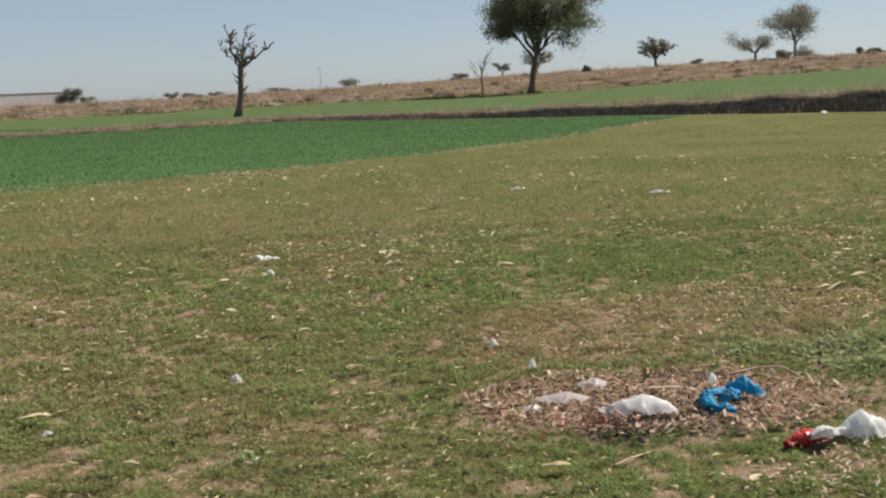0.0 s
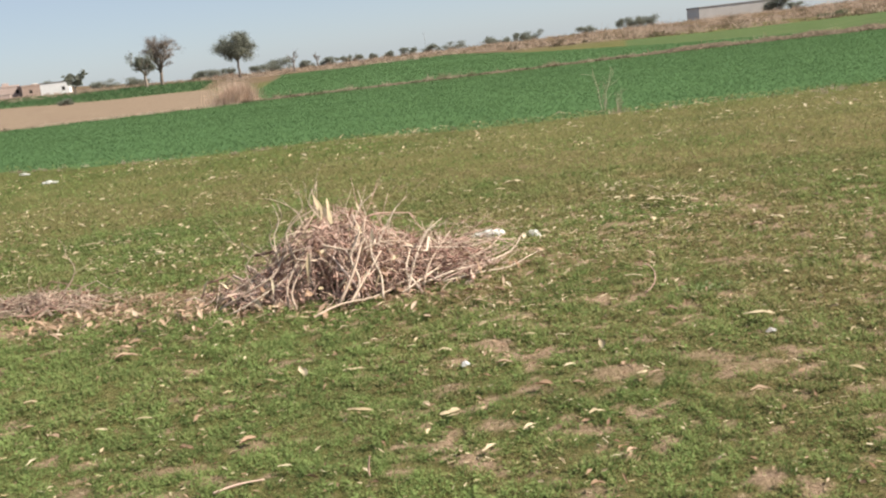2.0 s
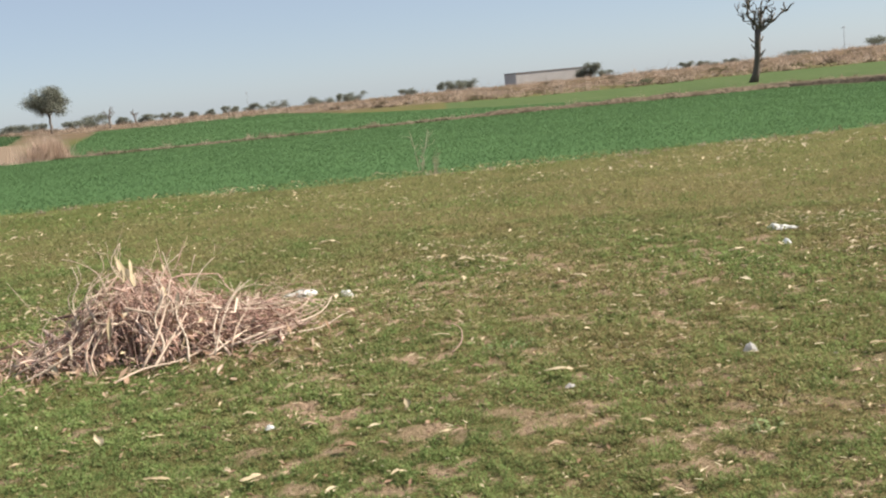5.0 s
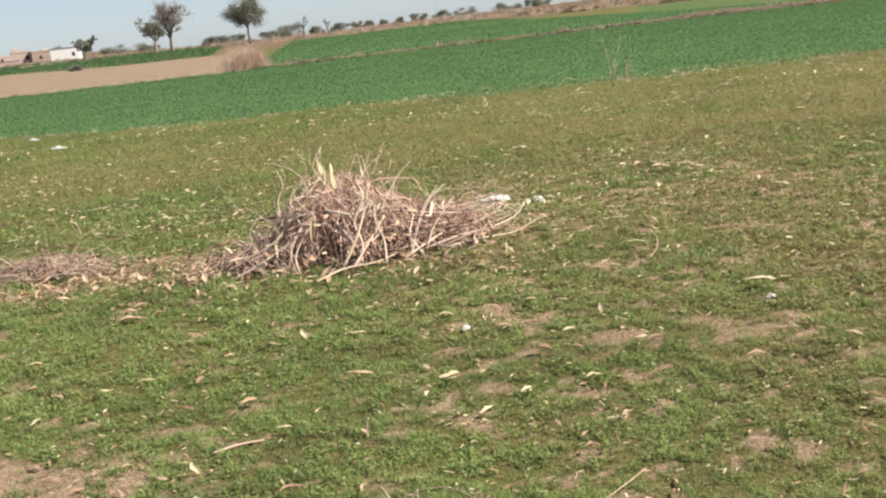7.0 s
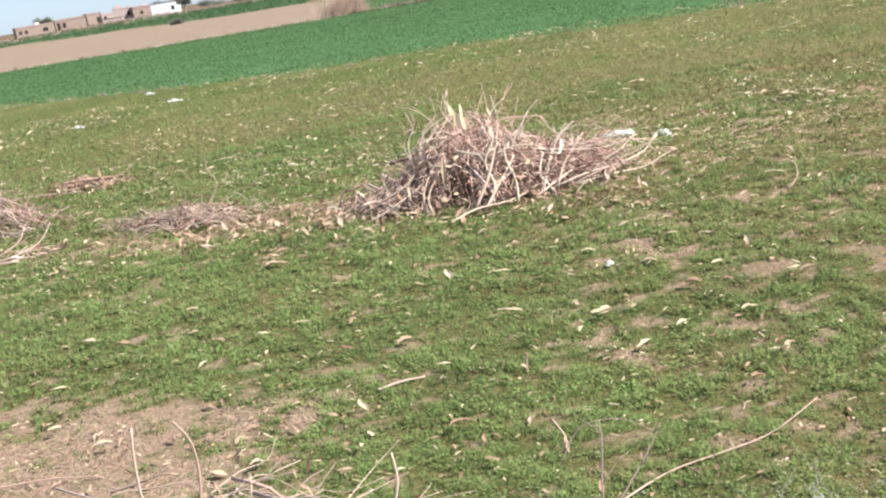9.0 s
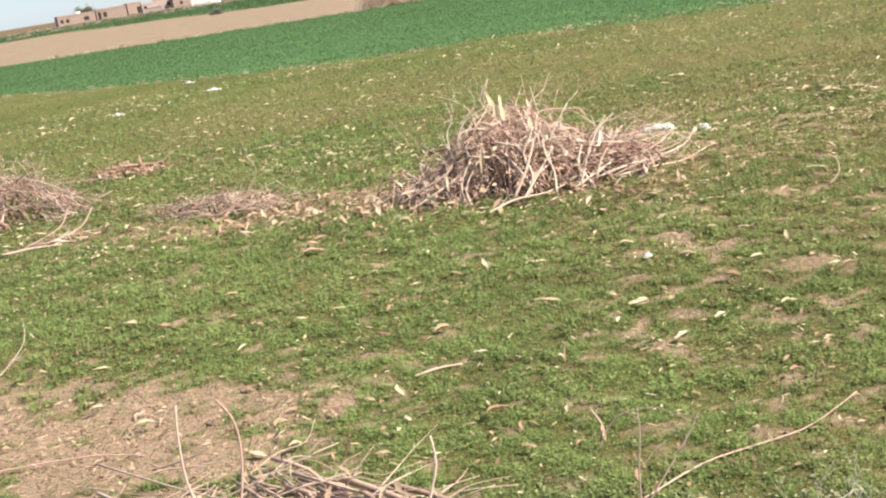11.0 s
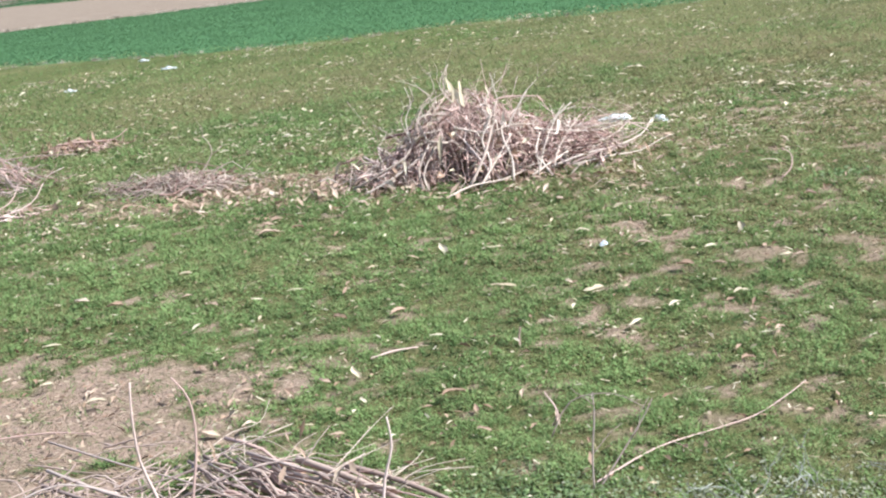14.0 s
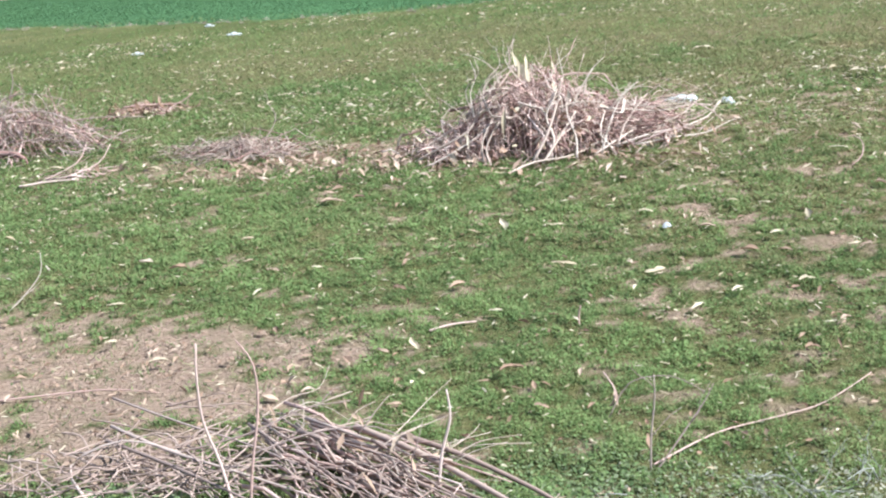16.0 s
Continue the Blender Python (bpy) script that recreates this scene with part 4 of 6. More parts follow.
brush_pile("few bent dry branches on the turf", -4.55, 7.15, 0.42, 0.2, 15, 0.06, 5, 16, 6, 205, upright=0.0, long=0.5,
           extra=[(arc((-4.75, 7.05, 0.02), (-4.55, 7.02, 0.04), (-4.35, 7.15, 0.1), (-4.28, 7.25, 0.22)), 0.007), (arc((-4.75, 6.95, 0.02), (-4.5, 7.1, 0.12), (-4.45, 7.2, 0.24)), 0.006),
                  (arc((-4.85, 6.85, 0.02), (-4.65, 6.92, 0.03), (-4.42, 6.95, 0.03)), 0.010)])
front_sticks = [
    (arc((-1.46, 2.40, 0.03), (-1.49, 2.42, 0.18), (-1.515, 2.41, 0.32), (-1.51, 2.41, 0.46), (-1.50, 2.42, 0.55)), 0.0050),
    (arc((-1.43, 2.44, 0.03), (-1.41, 2.45, 0.15), (-1.375, 2.48, 0.33), (-1.37, 2.48, 0.46), (-1.40, 2.46, 0.54)), 0.0048),
    (arc((-0.89, 2.53, 0.03), (-0.87, 2.54, 0.15), (-0.838, 2.55, 0.25), (-0.84, 2.55, 0.34)), 0.0050),
    (arc((-2.0, 2.74, 0.14), (-1.75, 2.6, 0.13), (-1.5, 2.52, 0.1), (-1.2, 2.4, 0.08)), 0.006),
    (arc((-1.98, 2.66, 0.13), (-1.7, 2.52, 0.12), (-1.4, 2.36, 0.1)), 0.007),
    (arc((-2.1, 2.95, 0.14), (-1.75, 2.75, 0.14), (-1.45, 2.62, 0.12), (-1.1, 2.42, 0.09)), 0.004),
    (arc((-1.95, 2.45, 0.03), (-2.05, 2.55, 0.1), (-1.9, 2.62, 0.15), (-1.7, 2.6, 0.12)), 0.005),
    (arc((-1.75, 2.62, 0.1), (-1.5, 2.66, 0.15), (-1.35, 2.74, 0.19), (-1.2, 2.78, 0.2)), 0.003),
    (arc((-1.5, 2.6, 0.1), (-1.3, 2.66, 0.15), (-1.1, 2.68, 0.16), (-0.95, 2.6, 0.13)), 0.003),
]


def faggot(label, seed):
    """Long cut sticks thrown down side by side, with a loose tangle of thin stems at their butt end."""
    g = np.random.default_rng(seed)
    cx, cy = -1.3, 2.6
    gz = ground_z(cx, cy)
    ob = thing("brush_pile", label, "brushwood", (cx, cy, gz), "heaps of cut branches")
    along, across = Vector((0.812, -0.583, 0)), Vector((0.583, 0.812, 0))
    start = Vector((-1.32 - cx, 2.86 - cy, 0))
    for _ in range(68):
        a, w, l = g.uniform(-0.2, 0.4), -abs(g.normal(0, 0.16)) - 0.02, g.uniform(0.35, 0.7)
        z = 0.015 + 0.085 * g.random() * max(0.1, 1 - (w / 0.45) ** 2)
        t = g.normal(0, 0.13)
        p0 = start + along * a + across * w
        p1 = p0 + (along * math.cos(t) + across * math.sin(t)) * l
        p0.z, p1.z = z + g.normal(0.01, 0.012), max(0.012, z * g.uniform(0.3, 1.0))
        p0.z = max(0.012, p0.z)
        heap = branch_shape(p0, p1, g.uniform(0.0028, 0.0072), g, int(g.integers(0, 3)), 0.026, 6, 0.5)
        part("branch", heap.mesh("branch", (STICK_PURPLE, STICK_GREY, STICK)[int(g.choice(3, p=[0.42, 0.33, 0.25]))]), ob)
    for pts, r in ((((-1.2, 2.8, 0.1), (-0.95, 2.62, 0.1), (-0.7, 2.44, 0.07), (-0.45, 2.25, 0.03)), 0.012), (((-1.05, 2.78, 0.08), (-0.85, 2.66, 0.08), (-0.6, 2.5, 0.05), (-0.42, 2.34, 0.03)), 0.010)) + tuple(front_sticks):
        line = [Vector(p) - Vector((cx, cy, gz)) for p in arc(*pts)] if len(pts) < 5 else [Vector(p) - Vector((cx, cy, gz)) for p in pts]
        heap = Heap()
        heap.add(tube(line, [r * (1 - 0.5 * i / (len(line) - 1)) for i in range(len(line))], 7))
        if pts[-1][2] < 0.3:
            k = int(g.integers(2, len(line) - 1))
            d = (line[k] - line[k - 1]).normalized() + Vector(g.normal(0, 0.4, 3).tolist())
            heap.add(tube(wander(line[k], line[k] + d.normalized() * g.uniform(0.05, 0.14), g, 0.06, 4), [r * 0.5, r * 0.4, r * 0.3, r * 0.18], 5))
        part("branch", heap.mesh("branch", STICK_PURPLE if r > 0.0095 else STICK if pts[-1][2] > 0.3 else STICK_GREY), ob)
    heap = Heap()
    for _ in range(170):
        x, y = g.normal(-1.72, 0.26), g.normal(2.58, 0.13)
        t, l, z = g.normal(-0.35, 0.7), g.uniform(0.12, 0.4), 0.012 + 0.11 * g.random() ** 1.5
        p0 = (x - cx - math.cos(t) * l / 2, y - cy - math.sin(t) * l / 2, z)
        p1 = (x - cx + math.cos(t) * l / 2, y - cy + math.sin(t) * l / 2, max(0.012, z + g.normal(0, 0.03)))
        line = arc(*wander(p0, p1, g, 0.07, 4))
        heap.add(tube(line, [g.uniform(0.0016, 0.0042) * (1 - 0.05 * i) for i in range(len(line))], 5))
    tagged(part("twig_tangle", heap.mesh("twig_tangle", STICK_PURPLE), ob), "tangle of thin crooked dry twigs", kind="stuff")
    heap = Heap()
    for _ in range(45):
        x, y = g.uniform(-1.6, -0.95), 0
        y = 2.86 - (x + 1.35) * 0.6 + g.normal(-0.05, 0.06)
        t, l, z = g.normal(-0.3, 0.7), g.uniform(0.15, 0.4), g.uniform(0.03, 0.12)
        e = Vector((x - cx + math.cos(t) * l, y - cy + math.sin(t) * l, max(0.03, z + g.normal(-0.03, 0.06))))
        line = arc(*wander((x - cx, y - cy, z * 0.6), e, g, 0.08, 4))
        heap.add(tube(line, [0.0022 * (1 - 0.06 * i) for i in range(len(line))], 4))
    tagged(part("wispy_tangle", heap.mesh("wispy_tangle", STICK_PALE), ob), "pale wispy stems over the sticks", kind="stuff")
    n = 45
    a, w = g.uniform(-0.4, 0.6, n), g.normal(-0.03, 0.1, n)
    x, y = start.x + along.x * a + across.x * w, start.y + along.y * a + across.y * w
    verts, faces = leaf_bits(x, y, g.uniform(0.02, 0.15, n), g.uniform(0.02, 0.065, n), g, 0.8)
    tagged(part("dry_leaves", as_mesh("dry_leaves", verts, faces, LEAF_BROWN), ob), "withered leaves caught in the sticks", kind="stuff")


faggot("long thin purplish brown sticks heaped on weedy turf", 206)


def lying_stick(label, pts, r, seed, mat=STICK, twigs=2):
    g = np.random.default_rng(seed)
    a = Vector(pts[0])
    heap = Heap()
    line = [Vector(p) - a for p in arc(*pts)]
    heap.add(tube(line, [r * (1 - 0.5 * i / (len(line) - 1)) for i in range(len(line))], 7))
    for _ in range(twigs):
        k = int(g.integers(1, len(line) - 1))
        d = (line[k + 1] - line[k]).normalized() + Vector(g.normal(0, 0.4, 3).tolist())
        e = line[k] + d.normalized() * g.uniform(0.06, 0.16)
        e.z = max(e.z, 0.0)
        heap.add(tube(wander(line[k], e, g, 0.05, 4), [r * 0.5, r * 0.4, r * 0.3, r * 0.2], 5))
    ob = new("dry_stick", heap.mesh("dry_stick", mat))
    ob.location = a
    return tagged(ob, label, "stick", "loose sticks on the turf")


GZ = ground_z
lying_stick("long bent pale dry branch lying across the turf", [(-0.28, 2.70, 0.02), (-0.1, 2.87, 0.03), (0.06, 2.97, 0.025), (0.22, 3.05, 0.03), (0.33, 3.15, 0.04), (0.42, 3.25, 0.05)], 0.0029, 301, STICK, 1)
lying_stick("thin upright dead weed stalk in the turf", [(-0.29, 2.68, 0.0), (-0.285, 2.68, 0.12), (-0.27, 2.69, 0.24), (-0.27, 2.69, 0.31)], 0.0032, 302, STICK_GREY, 3)
lying_stick("thin leaning dead weed stalk in the turf", [(-0.28, 2.68, 0.0), (-0.2, 2.74, 0.09), (-0.13, 2.8, 0.17), (-0.1, 2.82, 0.22)], 0.0028, 303, STICK_GREY, 1)
lying_stick("arched thin dead grass stalk", [(-0.42, 3.0, 0.02), (-0.35, 3.05, 0.12), (-0.22, 3.05, 0.14), (-0.12, 3.02, 0.1)], 0.0022, 304, STICK_GREY, 0)
lying_stick("straight thin stick lying on the turf", [(-1.16, 3.79, 0.02), (-1.08, 3.84, 0.025), (-0.98, 3.88, 0.02)], 0.0055, 305, STICK, 0)
lying_stick("short stick standing in the turf", [(-0.56, 3.80, 0.0), (-0.56, 3.81, 0.06), (-0.55, 3.81, 0.1)], 0.005, 306, STICK, 0)
lying_stick("short pale stick in the turf", [(-0.42, 3.12, 0.0), (-0.4, 3.13, 0.05), (-0.44, 3.18, 0.1)], 0.004, 307, STICK, 0)
lying_stick("long thin dry stem lying on bare earth", [(-2.75, 3.2, 0.015), (-2.5, 3.25, 0.02), (-2.3, 3.28, 0.02), (-2.1, 3.26, 0.015)], 0.004, 308, STICK, 0)
lying_stick("pale stick lying in the dry grass", [(5.15, 8.32, 0.02), (5.28, 8.42, 0.03), (5.4, 8.48, 0.03)], 0.010, 309, STICK_PALE, 0)
lying_stick("pale forked stick in the grass", [(6.6, 4.66, 0.02), (6.78, 4.72, 0.03), (6.92, 4.74, 0.03)], 0.008, 310, STICK_PALE, 1)
lying_stick("bent thin stem in the grass", [(0.86, 6.2, 0.0), (0.93, 6.25, 0.05), (0.94, 6.3, 0.12), (0.89, 6.3, 0.16)], 0.005, 311, STICK, 0)
lying_stick("thin pale weed stalk leaning over the turf", [(-3.32, 4.2, 0.0), (-3.24, 4.26, 0.07), (-3.17, 4.32, 0.16), (-3.16, 4.34, 0.26)], 0.003, 313, STICK_PALE, 1)
lying_stick("curved brown stick in the rubbish", [(3.55, 3.72, 0.03), (3.5, 3.6, 0.06), (3.47, 3.5, 0.05), (3.5, 3.42, 0.02)], 0.006, 314, STICK, 0)
lying_stick("pale straight stick in the rubbish", [(3.85, 3.72, 0.05), (3.95, 3.66, 0.05), (4.05, 3.6, 0.04)], 0.007, 315, STICK_PALE, 0)
lying_stick("bowed dry stem over the rubbish", [(4.42, 3.66, 0.03), (4.55, 3.6, 0.05), (4.62, 3.5, 0.06), (4.62, 3.38, 0.03)], 0.007, 316, STICK, 1)
lying_stick("stick lying by the rubbish", [(3.05, 3.1, 0.02), (3.15, 3.1, 0.03), (3.27, 3.12, 0.02)], 0.0045, 312, STICK, 0)


# ---------------------------------------------------------------- litter on the turf
def scatter_leaves():
    g = np.random.default_rng(401)
    xs, ys = [], []
    for r0, r1, per in ((2.2, 6, 48), (6, 11, 195), (11, 20, 44)):
        n = int(per * 0.5 * (r1 ** 2 - r0 ** 2) * radians(106))
        r, az = np.sqrt(g.uniform(r0 ** 2, r1 ** 2, n)), np.radians(g.uniform(-43, 63, n))
        xs.append(r * np.sin(az)), ys.append(r * np.cos(az))
    x, y = np.concatenate(xs), np.concatenate(ys)
    keep = g.random(len(x)) < 0.14 + 0.95 * step(soft(x, y, 1.3, 402), 0.46, 0.68)
    x, y = x[keep & (y < crop_near(x))], y[keep & (y < crop_near(x))]
    n = len(x)
    size = g.uniform(0.015, 0.034, n) * g.choice([0.7, 1.0, 1.7], n, p=[0.5, 0.36, 0.14]) * (0.55 + 0.125 * np.hypot(x, y))
    v, f = leaf_bits(x, y, terrain(x, y) + 0.022 + 0.0035 * np.hypot(x, y), size, g, 0.16)
    tagged(new("pale_leaf_litter", as_mesh("pale_leaf_litter", v, f, LEAF)), "pale dry leaves strewn over the turf", "leaf litter", kind="stuff")
    xs, ys = [], []
    for r0, r1, per in ((2.2, 4.5, 420), (4.5, 8.5, 190)):
        n = int(per * 0.5 * (r1 ** 2 - r0 ** 2) * radians(106))
        r, az = np.sqrt(g.uniform(r0 ** 2, r1 ** 2, n)), np.radians(g.uniform(-43, 63, n))
        xs.append(r * np.sin(az)), ys.append(r * np.cos(az))
    x, y = np.concatenate(xs), np.concatenate(ys)
    keep = g.random(len(x)) < np.clip(0.12 + 1.1 * (dryness(x, y) - 0.2) + 0.5 * bareness(x, y), 0.08, 1)
    x, y = x[keep], y[keep]
    n = len(x)
    a, l, w = g.normal(0, 0.8, n), g.uniform(0.012, 0.042, n) * (0.6 + 0.08 * np.hypot(x, y)), g.uniform(0.0012, 0.0028, n) * (0.6 + 0.12 * np.hypot(x, y))
    d = np.stack([np.cos(a), np.sin(a), g.normal(0, 0.18, n)], 1) * l[:, None] / 2
    p = np.stack([-np.sin(a), np.cos(a), g.normal(0, 0.4, n)], 1) * w[:, None]
    c = np.stack([x, y, terrain(x, y) + g.uniform(0.012, 0.03, n)], 1)
    v = np.stack([c - d - p, c + d - p, c + d + p, c - d + p], 1).reshape(-1, 3)
    tagged(new("dry_straw", as_mesh("dry_straw", v, np.arange(4 * n).reshape(-1, 4), LEAF)), "short bits of dry straw strewn through the turf", "straw", kind="stuff")
    n = 380
    x, y = np.concatenate([g.normal(-2.5, 0.65, n), g.normal(-1.1, 0.8, n)]), np.concatenate([g.normal(7.15, 0.3, n), g.normal(6.75, 0.28, n)])
    v, f = leaf_bits(x, y, terrain(x, y) + 0.024, g.uniform(0.025, 0.1, 2 * n), g, 0.3)
    tagged(new("husk_litter", as_mesh("husk_litter", v, f, LEAF_PINK)), "pale husks and bark chips strewn about the heaps", "leaf litter", kind="stuff")
    n = 2400
    x, y = np.concatenate([g.normal(-1.6, 1.25, n), g.uniform(-4, 6, n), g.normal(-2.4, 0.7, 900)]), np.concatenate([g.normal(7.0, 0.42, n), g.uniform(2.3, 8, n), g.normal(3.45, 0.35, 900)])
    size = np.concatenate([g.uniform(0.012, 0.045, 2 * n), g.uniform(0.008, 0.03, 900)])
    v, f = leaf_bits(x, y, terrain(x, y) + 0.016, size, g, 0.3)
    tagged(new("brown_leaf_litter", as_mesh("brown_leaf_litter", v, f, LEAF_BROWN)), "brown leaf fragments among the turf and by the heap", "leaf litter", kind="stuff")
    n = 2300
    w, s = g.uniform(0, 2 * np.pi, n), np.sqrt(g.random(n))
    c, q = math.cos(radians(TRASH[4])), math.sin(radians(TRASH[4]))
    u, p = np.cos(w) * s * TRASH[2] * 1.05, np.sin(w) * s * TRASH[3] * 1.05
    x, y = TRASH[0] + c * u - q * p, TRASH[1] + q * u + c * p
    v, f = leaf_bits(x, y, terrain(x, y) + 0.008 + g.random(n) * 0.02, g.uniform(0.014, 0.062, n), g, 0.4)
    tagged(new("rubbish_debris", as_mesh("rubbish_debris", v, f, DEBRIS)), "reddish brown peelings and scraps round the plastic bags", "debris", kind="stuff")
    x, y = g.uniform(-4.5, 6.5, 60000), g.uniform(2.2, 8.5, 60000)
    ok = g.random(60000) < 0.2 * step(bareness(x, y), 0.3, 0.6) + 0.014
    x, y = x[ok], y[ok]
    v, f = leaf_bits(x, y, terrain(x, y) + 0.014, g.uniform(0.014, 0.05, len(x)) * g.choice([0.6, 1.0, 1.5], len(x), p=[0.45, 0.45, 0.1]), g, 0.35)
    tagged(new("leaf_fragments", as_mesh("leaf_fragments", v, f, LEAF_PINK)), "pinkish leaf fragments lying on the worn spots", "leaf litter", kind="stuff")
    n = 90
    x, y = g.normal(3.25, 0.13, n), g.normal(3.55, 0.1, n)
    v, f = leaf_bits(x, y, terrain(x, y) + 0.024, g.uniform(0.02, 0.055, n), g, 0.35)
    tagged(new("red_peelings", as_mesh("red_peelings", v, f, PEEL)), "dull red peelings in the rubbish", "debris", kind="stuff")
    n = 900
    x, y = np.concatenate([g.normal(5.0, 0.75, n), g.normal(3.75, 0.32, 400)]), np.concatenate([g.normal(4.75, 0.45, n), g.normal(2.5, 0.2, 400)])
    v, f = leaf_bits(x, y, terrain(x, y) + 0.016, g.uniform(0.012, 0.042, len(x)), g, 0.25)
    tagged(new("straw_litter", as_mesh("straw_litter", v, f, DEBRIS)), "pinkish straw and leaf scraps on worn ground", "leaf litter", kind="stuff")
    n = 900
    w, d = g.uniform(0, 2 * np.pi, n), np.sqrt(g.random(n))
    u, p = np.cos(w) * d * TRASH[2], np.sin(w) * d * TRASH[3]
    # 500 charred scraps; the 900 others put the shaded gaps between chips into colour
    x, y = np.concatenate([g.normal(3.48, 0.16, 500), TRASH[0] + c * u - q * p]), np.concatenate([g.normal(3.38, 0.09, 500), TRASH[1] + q * u + c * p])
    n += 500
    v, f = leaf_bits(x, y, terrain(x, y) + 0.014, g.uniform(0.012, 0.04, n), g, 0.4)
    tagged(new("charred_scraps", as_mesh("charred_scraps", v, f, DARK)), "charred scraps and dark bits painted in for gaps in the rubbish", "debris", kind="stuff")


scatter_leaves()


def curled_leaf(name, label, x, y, length, width, turn, mat, curl=0.16, lift=0.02, seed=1, pitch=0, category="leaf"):
    """One large dry leaf or husk, curled along its midrib."""
    g = np.random.default_rng(seed)
    rows, cols = 9, 5
    v, f = [], []
    for i in range(rows):
        u = i / (rows - 1)
        w = width * (math.sin(math.pi * min(u * 0.9 + 0.07, 1.0)) ** 0.6) * (1 + 0.25 * math.sin(7 * u + seed))
        for j in range(cols):
            s = j / (cols - 1) * 2 - 1
            v.append(((u - 0.5) * length, s * w / 2 + 0.5 * width * math.sin(u * 3.1 + seed) + g.normal(0, 0.05) * width, abs(s) ** 1.6 * w * curl + math.sin(u * math.pi) * length * 0.05 + g.normal(0, 0.04) * width))
    for i in range(rows - 1):
        for j in range(cols - 1):
            f.append((i * cols + j, (i + 1) * cols + j, (i + 1) * cols + j + 1, i * cols + j + 1))
    ob = new(name, as_mesh(name, v, f, mat, smooth=True))
    ob.matrix_world = pose(x, y, GZ(x, y) + lift, 0, pitch, turn)
    return tagged(ob, label, category, "larger dry leaves on the turf")


PALE_LABEL, BROWN_LABEL = "pale curled dry leaf lying on the turf", "brown curled dry leaf lying on the turf"
# larger leaves: place, length, turn in degrees
PALE_LEAVES_A = [(-3.23, 6.31, 0.061, 5), (-2.43, 5.14, 0.071, 15), (-1.71, 4.72, 0.088, 10), (-1.89, 4.65, 0.061, 7), (-1.38, 4.50, 0.033, -28), (-2.72, 4.17, 0.092, -4), (-2.51, 3.70, 0.052, -3), (-2.21, 3.51, 0.081, 2), (-1.69, 3.51, 0.032, -2), (-1.10, 3.33, 0.045, -25),
    (-1.25, 3.13, 0.039, -1), (-2.30, 2.70, 0.045, -4), (-1.60, 6.08, 0.044, -11), (-0.49, 5.51, 0.051, 3), (-0.30, 5.25, 0.075, -9), (-0.21, 5.50, 0.030, -10), (-0.67, 4.53, 0.127, -10), (-0.26, 4.35, 0.100, 27), (-0.10, 3.94, 0.082, 32), (0.07, 4.10, 0.071, 26)]
PALE_LEAVES_B = [(0.35, 4.18, 0.068, 10), (0.30, 5.37, 0.061, -1), (-0.91, 3.95, 0.054, 21), (0.14, 3.64, 0.018, -3), (-0.74, 5.14, 0.078, -16), (0.25, 5.92, 0.038, 15), (-3.91, 7.12, 0.160, -18), (-4.28, 9.94, 0.100, -20), (-3.91, 9.57, 0.084, -19), (-5.27, 11.65, 0.174, -5),
    (-3.67, 10.59, 0.130, -22), (-3.85, 12.49, 0.152, -15), (-3.28, 12.34, 0.119, -27), (-3.11, 10.77, 0.130, -52), (-8.09, 15.71, 0.123, -29), (-1.44, 5.74, 0.034, -10), (-2.03, 6.70, 0.057, -13), (-0.53, 4.46, 0.031, -6), (-0.15, 3.64, 0.025, 20), (0.76, 5.69, 0.040, 36)]
PALE_LEAVES_C = [(0.51, 6.27, 0.038, -13), (-4.83, 7.36, 0.153, -8), (0.60, 4.59, 0.058, 10), (1.32, 5.38, 0.155, -27), (0.14, 5.44, 0.056, -22), (0.85, 7.25, 0.062, 5), (0.84, 6.43, 0.099, -15), (2.60, 6.45, 0.073, -67), (2.62, 6.00, 0.068, -25), (2.28, 7.00, 0.087, -26),
    (3.19, 6.12, 0.076, -25), (3.47, 6.71, 0.075, -27), (3.00, 5.13, 0.106, -18), (2.75, 5.31, 0.052, 8), (2.56, 4.51, 0.036, -22), (2.79, 4.62, 0.053, -47), (2.21, 3.60, 0.029, -60), (2.63, 3.95, 0.046, -21), (1.42, 9.13, 0.163, -22), (1.22, 9.48, 0.100, -30)]
PALE_LEAVES_D = [(1.65, 9.26, 0.129, -30), (1.72, 8.96, 0.088, -17), (1.08, 9.42, 0.066, -29), (0.13, 10.98, 0.115, -31), (0.29, 11.31, 0.240, -18), (1.59, 10.79, 0.101, 45), (4.07, 9.83, 0.142, -21), (3.53, 8.23, 0.177, 16), (1.46, 4.36, 0.080, -66), (0.29, 4.77, 0.060, 0),
    (3.19, 9.22, 0.136, -55), (2.33, 9.63, 0.080, 22), (2.11, 7.89, 0.117, -28), (2.69, 5.81, 0.079, -15), (1.81, 9.58, 0.056, -30), (3.15, 9.70, 0.118, 21), (-0.21, 11.06, 0.116, -31), (0.12, 8.96, 0.074, -3), (3.23, 5.72, 0.055, -6), (2.12, 10.16, 0.071, -32)]
